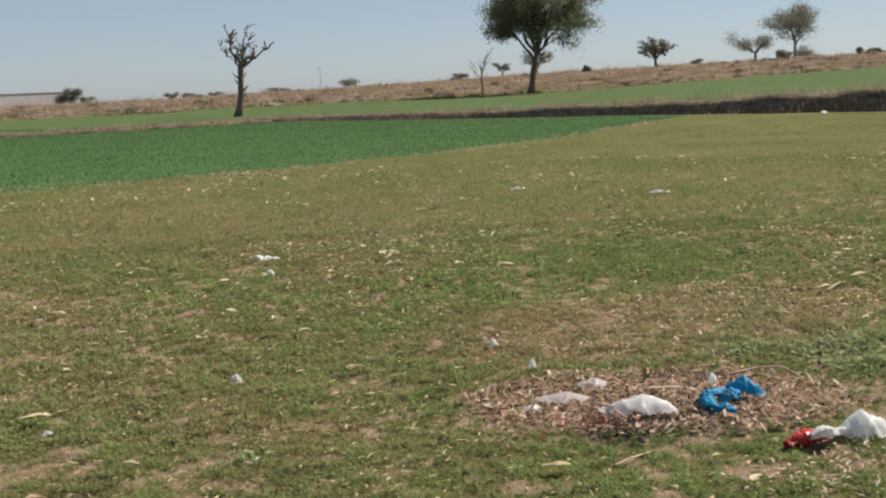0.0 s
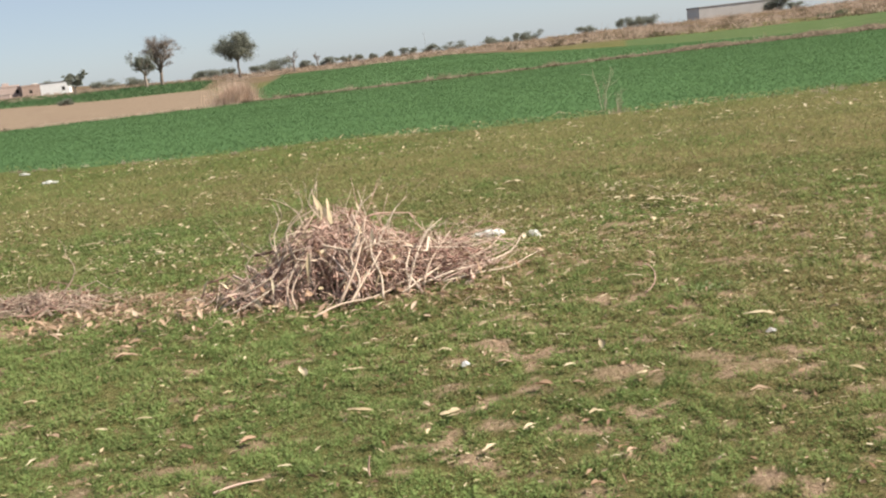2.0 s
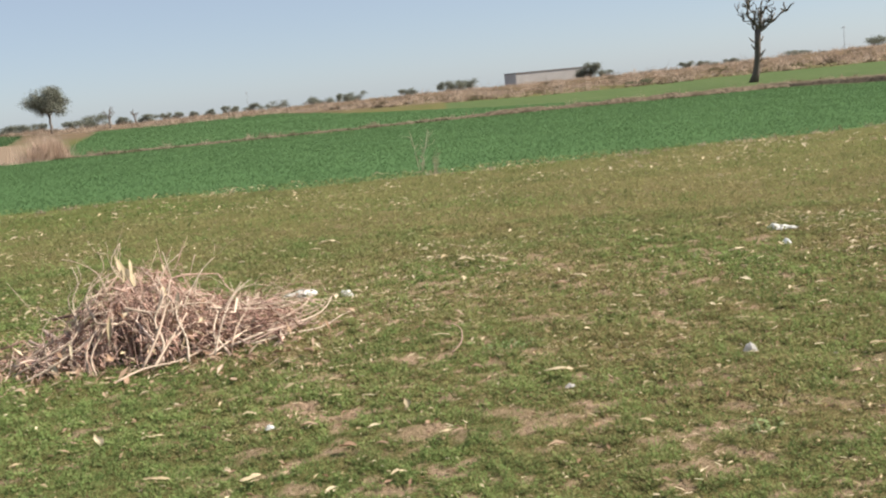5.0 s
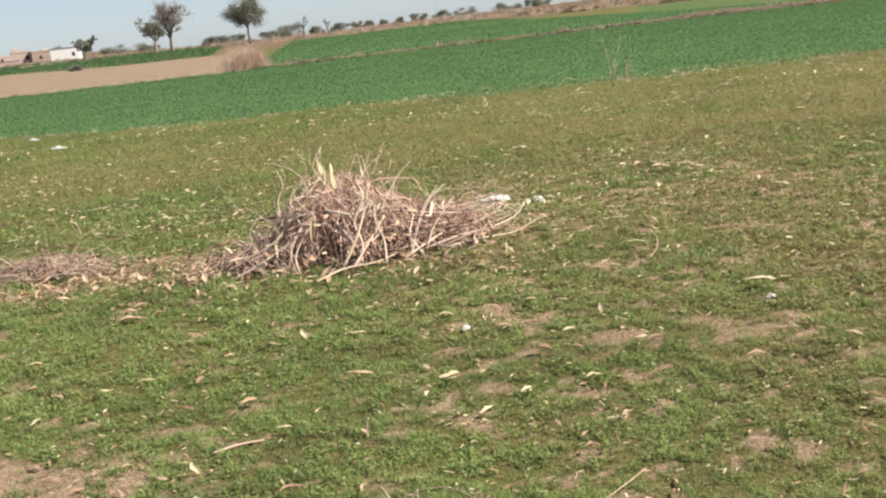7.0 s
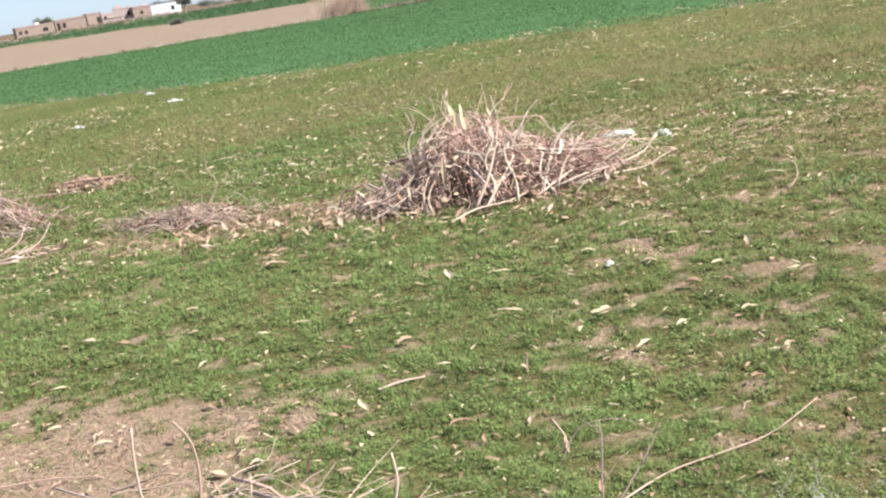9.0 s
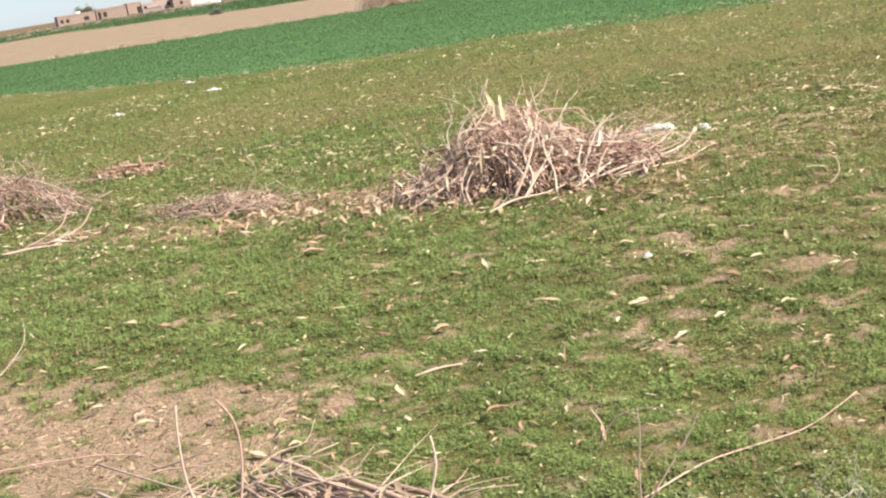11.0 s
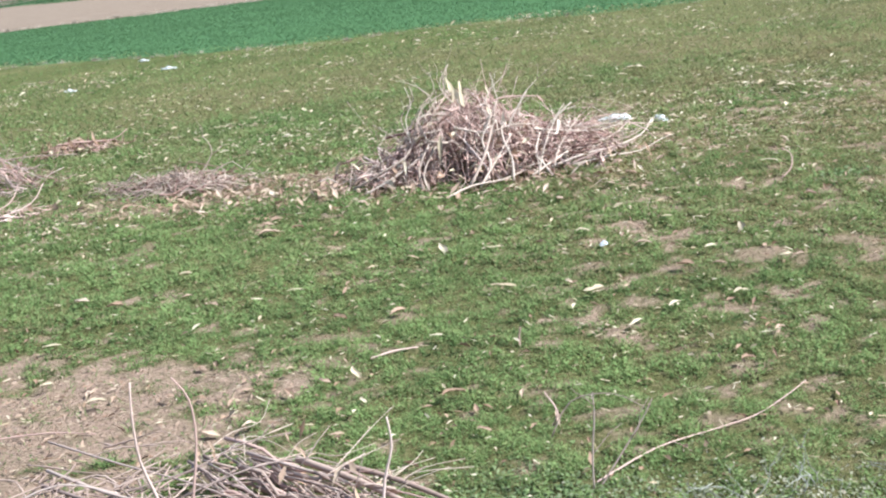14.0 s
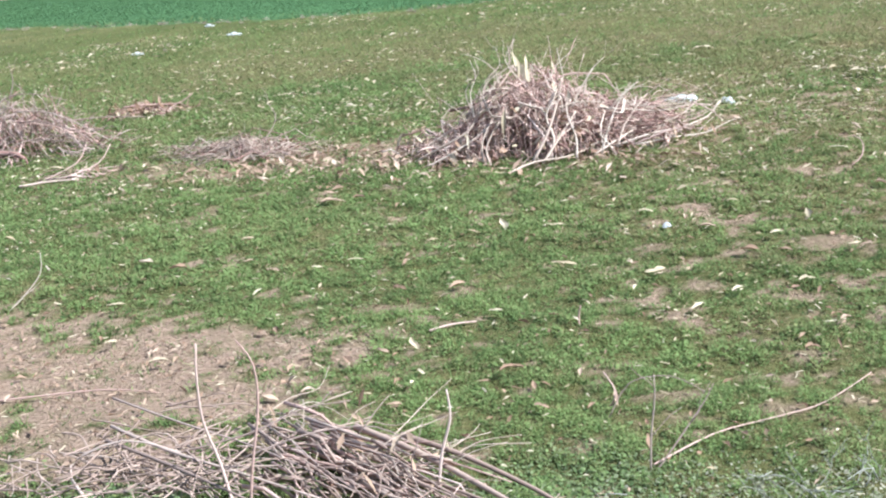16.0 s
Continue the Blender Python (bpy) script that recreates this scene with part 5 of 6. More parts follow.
PALE_LEAVES_E = [(6.60, 12.72, 0.101, -41), (6.45, 16.74, 0.144, -47), (5.34, 17.23, 0.146, -46), (1.38, 17.40, 0.142, -41), (4.06, 14.71, 0.142, -41), (1.42, 12.88, 0.105, -35), (2.72, 17.07, 0.129, 2), (4.42, 4.61, 0.052, -9), (3.40, 2.87, 0.041, -40), (3.80, 3.02, 0.062, 19),
    (6.15, 5.41, 0.074, -46), (5.69, 4.33, 0.089, -53), (6.62, 4.70, 0.141, -8), (7.18, 4.80, 0.172, -32), (5.58, 7.08, 0.133, -59), (7.13, 9.62, 0.144, -17), (5.27, 8.43, 0.173, 8), (7.34, 10.98, 0.153, 11), (15.18, 18.77, 0.240, -66), (7.95, 7.90, 0.104, -78)]
PALE_LEAVES_F = [(6.17, 9.11, 0.095, -19), (8.14, 5.98, 0.067, -49), (3.31, 2.59, 0.073, 24), (2.71, 3.70, 0.049, -27), (2.82, 3.20, 0.113, -16)]
BROWN_LEAVES_A = [(-2.86, 4.79, 0.091, -6), (-2.63, 4.68, 0.081, -17), (-2.10, 4.61, 0.065, -44), (-2.18, 5.90, 0.137, 6), (-2.02, 5.98, 0.074, 15), (-1.39, 4.28, 0.068, 0), (-1.30, 3.57, 0.066, -22), (-1.14, 3.06, 0.057, -6), (-1.13, 4.29, 0.079, 14), (0.43, 3.77, 0.045, 8),
    (-0.77, 3.34, 0.086, 19), (-0.64, 3.05, 0.051, -1), (-1.91, 3.52, 0.046, -2), (-2.30, 4.79, 0.054, 23), (-0.86, 3.27, 0.039, -2), (-1.49, 3.20, 0.049, -1), (0.27, 3.48, 0.049, -3), (-1.27, 4.98, 0.042, -8), (0.10, 6.23, 0.053, -13), (2.66, 4.76, 0.063, -6)]
BROWN_LEAVES_B = [(0.16, 4.62, 0.080, -37), (0.31, 4.60, 0.064, -42), (1.04, 4.27, 0.087, -13), (0.94, 5.75, 0.072, -23), (0.01, 6.57, 0.090, -24), (0.78, 5.34, 0.061, -22), (2.91, 4.79, 0.071, -23), (1.92, 7.75, 0.093, -38), (-0.01, 4.97, 0.084, -21)]
for k, (x, y, l, turn) in enumerate(PALE_LEAVES_A + PALE_LEAVES_B + PALE_LEAVES_C + PALE_LEAVES_D + PALE_LEAVES_E + PALE_LEAVES_F):
    curled_leaf("pale_dry_leaf", PALE_LABEL, x, y, l, l * (0.33 + 0.1 * math.sin(k * 2.3)), turn, LEAF, seed=420 + k, lift=0.034 + 0.0015 * math.hypot(x, y))
for k, (x, y, l, turn) in enumerate(BROWN_LEAVES_A + BROWN_LEAVES_B):
    curled_leaf("brown_dry_leaf", BROWN_LABEL, x, y, l, l * (0.4 + 0.12 * math.sin(k * 1.7)), turn, LEAF_PINK if k % 3 == 0 else LEAF_BROWN, seed=650 + k, lift=0.032, curl=0.3)
for k, (x, y, l, turn) in enumerate(((0.47, 5.14, 0.06, 80), (-1.04, 5.22, 0.065, 95), (-1.19, 3.64, 0.05, 110))):
    curled_leaf("pale_dry_leaf", "pale dry leaf standing on edge in the turf", x, y, l, l * 0.5, turn, LEAF, seed=600 + k, pitch=-55, lift=0.03)
for x, y, z, turn in ((-1.12, 6.9, 0.64, 132), (-1.04, 6.88, 0.61, 142)):
    ob = curled_leaf("pale_husk", "long pale dry husk stuck upright in the brushwood", x, y, 0.15, 0.045, turn, LEAF, seed=int(480 + 100 * z), pitch=-78, lift=z, category="husk")
    ob["group"] = "husks in the brushwood"
    ob.matrix_world = ob.matrix_world @ Matrix.Diagonal((1.15, 0.75, 0.6, 1))


def crumpled(name, label, x, y, lx, ly, h, turn, mat, seed, ridges=5.0, category="plastic bag", group="plastic rubbish"):
    """A crumpled plastic bag or scrap: a creased, sagging skin resting on the ground."""
    g = np.random.default_rng(seed)
    bm = bmesh.new()
    bmesh.ops.create_icosphere(bm, subdivisions=4, radius=1.0)
    off = Vector(g.uniform(-50, 50, 3).tolist())
    for v in bm.verts:
        p = v.co.copy()
        crease = noise.ridged_multi_fractal(p * ridges * 0.3 + off, 1.0, 2.0, 4, 1.0, 2.0) * 0.22
        lump = noise.noise(p * 1.3 + off) * 0.28
        k = 0.66 + crease * 1.2 + lump
        z = max(p.z, -0.15) + 0.15
        v.co = Vector((p.x * k * lx / 2, p.y * k * ly / 2, z * k * h * 0.8))
    bmesh.ops.smooth_vert(bm, verts=bm.verts, factor=0.2, use_axis_x=True, use_axis_y=True, use_axis_z=True)
    me = bpy.data.meshes.new(name)
    bm.to_mesh(me)
    bm.free()
    me.materials.append(mat)
    for p in me.polygons:
        p.use_smooth = g.random() < 0.7
    ob = new(name, me)
    ob.matrix_world = pose(x, y, GZ(x, y) + 0.004, 0, 0, turn)
    return tagged(ob, label, category, group)


def film(name, label, x, y, lx, ly, h, turn, mat, seed, peak=0.0, folds=3.0, category="plastic bag", parent=None):
    """Thin plastic film lying crumpled: a creased sheet with a torn outline, raised in the middle."""
    g = np.random.default_rng(seed)
    nx, ny = 44, 26
    off = Vector(g.uniform(-50, 50, 3).tolist())
    v, f, inside = [], [], []
    for j in range(ny):
        for i in range(nx):
            u, w = i / (nx - 1) * 2 - 1, j / (ny - 1) * 2 - 1
            d = math.hypot(u, w)
            rim = 0.86 + 0.22 * noise.noise(Vector((math.cos(math.atan2(w, u)) * 1.6, math.sin(math.atan2(w, u)) * 1.6, 0)) + off)
            q = Vector((u, w * ly / lx, 0)) * folds + off
            crease = noise.ridged_multi_fractal(q, 1.0, 2.1, 4, 1.0, 2.0) * 0.2
            rise = max(0.0, 1 - (abs(u - peak * (1 - d)) ** 1.05 + abs(w) ** 1.7) / rim)
            v.append((u * lx / 2, w * ly / 2, 0.006 + h * (0.72 * rise ** 0.95 + crease * (0.25 + 0.75 * min(1.0, rise * 3)))))
            inside.append(d < rim)
    for j in range(ny - 1):
        for i in range(nx - 1):
            k = (j * nx + i, j * nx + i + 1, (j + 1) * nx + i + 1, (j + 1) * nx + i)
            if all(inside[a] for a in k):
                f.append(k)
    used = sorted({a for k in f for a in k})
    back = {a: n for n, a in enumerate(used)}
    ob = new(name, as_mesh(name, [v[a] for a in used], [tuple(back[a] for a in k) for k in f], mat, smooth=True))
    if parent:
        ob.parent = parent
        ob.matrix_world = pose(x, y, 0.004, 0, 0, turn)
        return ob
    ob.matrix_world = pose(x, y, GZ(x, y) + 0.012, 0, 0, turn)
    return tagged(ob, label, category, "plastic rubbish")


def gathered(name, pts, radii, mat, seed, parent):
    """A gathered, creased roll of plastic along a line."""
    g = np.random.default_rng(seed)
    off = Vector(g.uniform(-50, 50, 3).tolist())
    line, sides = arc(*pts), 26
    fine = [line[i].lerp(line[i + 1], k / 6) for i in range(len(line) - 1) for k in range(6)] + [line[-1]]
    n, v, f = len(fine), [], []
    for i, p in enumerate(fine):
        u = i / (n - 1)
        r = float(np.interp(u, np.linspace(0, 1, len(radii)), radii))
        d = (fine[min(i + 1, n - 1)] - fine[max(i - 1, 0)]).normalized()
        side = d.cross(Vector((0, 0, 1))).normalized()
        for j in range(sides):
            w = 2 * math.pi * j / sides
            q = Vector((math.cos(w) * 2.6, math.sin(w) * 2.6, u * 7.0)) + off
            k = 0.35 + 0.45 * noise.ridged_multi_fractal(q, 0.8, 2.1, 4, 1.0, 2.0) + 0.7 * noise.noise(q * 0.35)
            c = p + (side * math.cos(w) * 1.15 + Vector((0, 0, 0.8)) * math.sin(w)) * r * k
            v.append((c.x, c.y, max(0.004, c.z)))
    for i in range(n - 1):
        for j in range(sides):
            m = (j + 1) % sides
            f.append((i * sides + j, i * sides + m, (i + 1) * sides + m, (i + 1) * sides + j))
    return part(name, as_mesh(name, v, f, mat, smooth=True), parent)


def bag_of(label, pieces, x, y):
    """A bag lying in several gathered folds."""
    ob = thing("plastic_bag", label, "plastic bag", (x, y, GZ(x, y)), "plastic rubbish")
    for k, (dx, dy, lx, ly, h, turn, mat, seed) in enumerate(pieces):
        c = crumpled("fold", "", x + dx, y + dy, lx, ly, h, turn, mat, seed, 4.0)
        for key in ("label", "category", "group"):
            if key in c:
                del c[key]
        c.matrix_world = pose(dx, dy, GZ(x + dx, y + dy) - GZ(x, y) + 0.004, 0, 0, turn)
        c.parent = ob


film("plastic_bag", "low translucent white plastic bag on the rubbish", 3.6, 3.54, 0.42, 0.2, 0.08, -44, WHITE_FILM, 501, 0.25, 1.6)
blue = thing("plastic_bag", "crumpled bright blue plastic bag on the rubbish", "plastic bag", (4.04, 3.41, GZ(4.04, 3.41) + 0.012), "plastic rubbish")
gathered("rolled_end", ((-0.06, 0.03, 0.035), (-0.16, -0.05, 0.04), (-0.2, -0.14, 0.035), (-0.14, -0.22, 0.02)), (0.016, 0.024, 0.02, 0.012), BLUE_PLASTIC, 511, blue)
film("gathered_end", "", -0.15, -0.05, 0.17, 0.1, 0.075, 50, BLUE_PLASTIC, 516, 0.2, 4.5, parent=blue)
film("torn_end", "", -0.17, -0.17, 0.15, 0.075, 0.05, -40, BLUE_PLASTIC, 512, 0.0, 6.0, parent=blue)
gathered("middle_fold", ((-0.08, 0.0, 0.04), (0.0, -0.02, 0.04), (0.06, -0.07, 0.03)), (0.016, 0.022, 0.016), BLUE_PLASTIC, 513, blue)
film("loose_fold", "", 0.0, -0.06, 0.14, 0.08, 0.06, -20, BLUE_PLASTIC, 517, 0.1, 5.0, parent=blue)
film("crinkled_end", "", 0.12, -0.05, 0.26, 0.11, 0.09, -46, BLUE_PLASTIC, 515, -0.1, 4.5, parent=blue)
torn = thing("plastic_bag", "torn white plastic bag with a red printed end", "plastic bag", (4.09, 2.68, GZ(4.09, 2.68)), "plastic rubbish")
film("crinkled_end", "", 0.06, 0.01, 0.32, 0.2, 0.11, -30, WHITE_FILM, 521, -0.2, 2.8, parent=torn)
gathered("knotted_neck", ((-0.13, 0.07, 0.03), (-0.07, 0.05, 0.045), (0.0, 0.04, 0.05)), (0.012, 0.022, 0.034), WHITE_FILM, 522, torn)
gathered("printed_end", ((-0.11, 0.06, 0.04), (-0.18, 0.08, 0.045), (-0.26, 0.11, 0.035), (-0.33, 0.13, 0.02)), (0.016, 0.032, 0.034, 0.018), RED_PLASTIC, 524, torn)
gathered("torn_edge", ((-0.12, 0.02, 0.05), (-0.18, 0.04, 0.07), (-0.25, 0.07, 0.05)), (0.012, 0.03, 0.016), WHITE_PLASTIC, 523, torn)
film("paper_scrap", "small crumpled white scrap in the rubbish", 3.26, 3.88, 0.12, 0.08, 0.03, -30, WHITE_FILM, 531, category="scrap")
film("paper_scrap", "white ball of paper in the rubbish", 4.2, 3.6, 0.065, 0.06, 0.06, 0, WHITE_FILM, 532, category="scrap")
film("plastic_sheet", "crumpled clear grey plastic sheet in the rubbish", 3.48, 3.93, 0.34, 0.18, 0.03, -40, CLEAR_FILM, 533, 0.2, 5.0, "plastic sheet")
film("plastic_sheet", "thin clear plastic sheet beside the rubbish", 3.76, 4.02, 0.2, 0.14, 0.035, -30, CLEAR_FILM, 534, 0.3, 5.0, "plastic sheet")
film("plastic_scrap", "small white plastic scrap on the turf", 3.72, 4.45, 0.065, 0.05, 0.055, 30, WHITE_FILM, 535, category="scrap")
film("plastic_scrap", "clear plastic scrap on the turf", 3.9, 5.05, 0.1, 0.07, 0.05, 0, CLEAR_FILM, 536, category="scrap")
film("plastic_scrap", "grey plastic scrap on the turf", 2.4, 5.42, 0.1, 0.07, 0.055, 0, CLEAR_FILM, 537, category="scrap")
film("plastic_scrap", "small dull plastic scrap on the turf", 1.31, 5.12, 0.07, 0.04, 0.022, 20, CLEAR_FILM, 538, category="scrap")
film("plastic_scrap", "small white scrap on the turf", -0.2, 5.07, 0.062, 0.038, 0.026, 30, WHITE_FILM, 539, category="scrap")
bag_of("white plastic bag flattened behind the brushwood", [(-0.012, 0.000, 0.16, 0.132, 0.056, 10, WHITE_PLASTIC, 541), (0.050, 0.020, 0.12, 0.110, 0.040, 60, WHITE_PLASTIC, 542), (-0.087, 0.020, 0.16, 0.110, 0.032, 0, WHITE_PLASTIC, 543)], 0.0, 8.62)
bag_of("small white plastic bag on the turf", [(0.000, 0.000, 0.1, 0.099, 0.048, 0, WHITE_PLASTIC, 544), (0.031, -0.050, 0.06, 0.055, 0.024, 0, WHITE_PLASTIC, 545)], 0.33, 8.52)
bag_of("long white plastic bag lying on the dry turf", [(-0.050, 0.020, 0.14, 0.110, 0.052, -10, WHITE_PLASTIC, 546), (0.025, -0.010, 0.12, 0.099, 0.040, 40, WHITE_PLASTIC, 547), (0.087, -0.040, 0.12, 0.066, 0.024, -20, WHITE_PLASTIC, 548)], 4.33, 9.15)
film("plastic_scrap", "dark and white scrap on the dry turf", 4.0, 8.33, 0.11, 0.08, 0.05, 0, WHITE_FILM, 549, category="scrap")
bag_of("white plastic strip on the far turf", [(0.0, 0.0, 0.12, 0.07, 0.05, -40, WHITE_PLASTIC, 550), (0.10, -0.03, 0.10, 0.04, 0.03, 20, WHITE_PLASTIC, 650), (-0.09, 0.02, 0.07, 0.04, 0.03, -30, WHITE_PLASTIC, 750)], 9.78, 12.2)
bag_of("white plastic shreds on the far turf", [(0.0, 0.0, 0.15, 0.10, 0.05, -40, WHITE_PLASTIC, 551), (0.13, -0.04, 0.13, 0.06, 0.03, 20, WHITE_PLASTIC, 651), (-0.11, 0.03, 0.10, 0.05, 0.03, -30, WHITE_PLASTIC, 751)], 10.62, 10.21)
bag_of("pale scrap near the wheat", [(0.0, 0.0, 0.12, 0.10, 0.05, 0, WHITE_PLASTIC, 552), (0.10, -0.04, 0.10, 0.06, 0.03, 20, WHITE_PLASTIC, 652), (-0.09, 0.03, 0.07, 0.05, 0.03, -30, WHITE_PLASTIC, 752)], -8.9, 20.5)
bag_of("pale flat scrap near the wheat", [(0.0, 0.0, 0.14, 0.11, 0.05, 0, WHITE_PLASTIC, 553), (0.12, -0.04, 0.12, 0.07, 0.03, 20, WHITE_PLASTIC, 653), (-0.11, 0.03, 0.09, 0.06, 0.03, -30, WHITE_PLASTIC, 753)], -7.5, 18.2)
bag_of("pale scrap on the far turf", [(0.0, 0.0, 0.10, 0.08, 0.05, 0, WHITE_PLASTIC, 554), (0.09, -0.03, 0.09, 0.05, 0.03, 20, WHITE_PLASTIC, 654), (-0.08, 0.02, 0.07, 0.04, 0.03, -30, WHITE_PLASTIC, 754)], -8.3, 16.0)
crumpled("plastic_scrap", "white scrap by the earth bank", 31.2, 22.6, 0.3, 0.2, 0.1, 0, WHITE_PLASTIC, 555, category="scrap")


# ---------------------------------------------------------------- weeds
def weed(label, x, y, height, n, seed, mat=STICK, r=0.006, spread=0.3):
    g = np.random.default_rng(seed)
    ob = thing("dry_weed", label, "weed", (x, y, GZ(x, y)), "dry weeds")
    for _ in range(n):
        h = height * g.uniform(0.6, 1.0)
        a = g.uniform(0, 2 * math.pi)
        heap = branch_shape((0.02 * math.cos(a), 0.02 * math.sin(a), 0), (math.cos(a) * spread * h, math.sin(a) * spread * h, h), r, g, 3, 0.03, 5, 0.3)
        part("stalk", heap.mesh("stalk", mat), ob)


weed("pale dry weed stalks at the wheat's edge", 2.3, 19.9, 0.85, 7, 601, STICK_PALE, 0.0046, 0.25)
weed("pale dry weed stalks at the wheat's edge", 2.5, 19.5, 0.5, 6, 602, STICK_PALE, 0.0042, 0.3)
weed("low bare weed with pale twigs", 7.75, 11.3, 0.32, 7, 603, STICK, 0.006, 0.7)
weed("dark dry weed stem on the turf", 5.89, 9.78, 0.1, 6, 604, STICK_GREY, 0.012, 1.4)


def herb_patch(name, label, x0, y0, sx, sy, n, seed, size=1.0, dry0=0.1):
    g = np.random.default_rng(seed)
    x, y = g.normal(x0, sx, n), g.normal(y0, sy, n)
    blades(name, x, y, g.uniform(0.02, 0.075, n) * size, g.uniform(0.012, 0.024, n) * size, g.uniform(0.2, 1.0, n), g.random(n), np.clip(g.normal(dry0, 0.2, n), 0, 1),
           HERB, label, "herb", seed=seed + 1, leaflet=0.5)


for k, (hx, hy, hs) in enumerate(((5.15, 3.72, 0.13), (5.35, 3.45, 0.16), (5.5, 3.72, 0.13), (5.05, 3.42, 0.1), (4.92, 4.0, 0.09), (5.75, 3.5, 0.16), (5.25, 3.18, 0.12))):
    herb_patch("grey_green_herbs", "low dusty grey-green weed beside the rubbish", hx, hy, hs, hs * 0.8, 260, 631 + 2 * k, 0.85, 0.3)
herb_patch("broad_leaved_herbs", "fresh broad-leaved weeds by the branches", -0.5, 2.62, 0.22, 0.13, 4800, 613, 0.3)
herb_patch("broad_leaved_herbs", "grey-green weeds by the branches", 0.3, 2.52, 0.35, 0.13, 3600, 615, 0.3, 0.8)
herb_patch("broad_leaved_herbs", "small fresh weed on the turf", 1.23, 6.2, 0.1, 0.05, 110, 617, 0.7)
herb_patch("broad_leaved_herbs", "small grey-green weed on the turf", 1.9, 4.14, 0.05, 0.04, 60, 619, 0.7, 0.2)
herb_patch("broad_leaved_herbs", "weeds under the long branches", -1.85, 2.4, 0.22, 0.08, 1900, 621, 0.6)


def grey_stems():
    """Matted grey stems of a withered weed."""
    g = np.random.default_rng(641)
    ob = thing("withered_weed", "matted grey stems of a withered weed", "weed", (0.2, 2.5, GZ(0.2, 2.5)), "dry weeds")
    for _ in range(30):
        x, y, t = g.normal(0, 0.22), g.normal(0, 0.08), g.uniform(0, 2 * math.pi)
        l, h = g.uniform(0.06, 0.2), g.uniform(0.02, 0.1)
        heap = branch_shape((x, y, 0.0), (x + math.cos(t) * l, y + math.sin(t) * l, h), g.uniform(0.0014, 0.0028), g, 4, 0.07, 4, 0.3)
        part("stalk", heap.mesh("stalk", WEED_GREY), ob)


grey_stems()


# ---------------------------------------------------------------- trees and bushes
def tree(label, x, y, height, spread, trunk_r, fork, seed, leaves=3000, leaf=0.16, limbs=6, foliage=FOLIAGE, bark=BARK, lean=(0, 0), levels=2, droop=0.0, flat=0.75, stems=1, name="tree", sparse=0.55, scatter=0.042):
    """A tapered trunk that forks into limbs and twigs, and a crown of many small leaf sprays about the twig ends."""
    g = np.random.default_rng(seed)
    ob = thing(name, label, "tree", (x, y, GZ(x, y) - 0.05), "field trees")
    tips = []
    for stem in range(stems):
        heap, first = Heap(), len(tips)
        sx, sy = (g.normal(0, spread * 0.10, 2) if stems > 1 else (0.0, 0.0))
        top = Vector((sx * 1.6 + lean[0] * fork, sy * 1.6 + lean[1] * fork, fork))
        pts = wander((sx, sy, 0), top, g, 0.018, 6)
        heap.add(tube(pts, [trunk_r * k / math.sqrt(stems) for k in (1.35, 1.0, 0.92, 0.86, 0.8, 0.76)], 9))

        def grow(start, way, length, r, level):
            end = start + way * length
            line = wander(start, end, g, 0.07, 5)
            heap.add(tube(line, [r, r * 0.85, r * 0.72, r * 0.6, r * 0.45], 6 if level < 2 else 4))
            if level >= levels:
                tips.append(line[-1]), tips.append(line[2])
                return
            if level:
                tips.append(line[3])
            for _ in range(int(g.integers(3, 5))):
                k = int(g.integers(2, 5))
                d = (way + Vector(g.normal(0, sparse, 3).tolist())).normalized()
                d.z = d.z * flat + 0.12 - droop * level
                grow(line[k], d.normalized(), length * g.uniform(0.45, 0.75), r * 0.5, level + 1)

        reach = height - fork
        for i in range(limbs):
            a = 2 * math.pi * (i + g.uniform(0, 0.7)) / limbs
            out = g.uniform(0.35, 1.0) * spread / 2
            way = Vector((math.cos(a) * out, math.sin(a) * out, reach * g.uniform(0.45, 0.8)))
            start = pts[-1] if g.random() < 0.6 else pts[-2]
            grow(start, way.normalized(), way.length * 0.58, trunk_r * 0.48 / math.sqrt(stems), 0)
        own = [p for p in tips[first:]]
        kz = (height * 0.95 - fork) / max(max(p.z for p in own) - fork, 0.1)
        kr = spread * 0.5 / max(float(np.percentile([(p - top).xy.length for p in own], 92)), 0.1)

        def fitted(p):
            if p[2] <= fork:
                return p
            w = min(1.0, (p[2] - fork) / (0.25 * reach))
            k = 1 + (kr - 1) * w
            return (top.x + (p[0] - top.x) * k, top.y + (p[1] - top.y) * k, fork + (p[2] - fork) * kz)

        heap.v = [fitted(p) for p in heap.v]
        tips[first:] = [Vector(fitted(p)) for p in own]
        part("trunk", heap.mesh("trunk", bark), ob)
    if leaves:
        t = np.array([tuple(p) for p in tips])
        c = t[g.integers(0, len(t), leaves)] + g.normal(0, spread * scatter, (leaves, 3)) * [1, 1, 0.75]
        over = np.maximum(c[:, 2] - height, 0)
        c[:, 2] -= over * 1.2
        a, d = g.normal(0, 1, (leaves, 3)), g.normal(0, 1, (leaves, 3))
        a, d = (k / np.linalg.norm(k, axis=1)[:, None] * leaf * g.uniform(0.4, 1.0, (leaves, 1)) for k in (a, d))
        v = np.stack([c - a, c + d * 0.6, c + a, c - d * 0.6], 1).reshape(-1, 3)
        k = np.arange(leaves)[:, None] * 4
        f = np.concatenate([k + [0, 1, 2], k + [0, 2, 3]])
        tone = np.repeat(np.clip(g.normal(0.5, 0.3, leaves), 0, 1), 4)
        part("crown", as_mesh("crown", v, f, foliage, dict(tone=tone, dry=np.repeat((g.random(leaves) < 0.12) * 0.7, 4))), ob)
    return ob


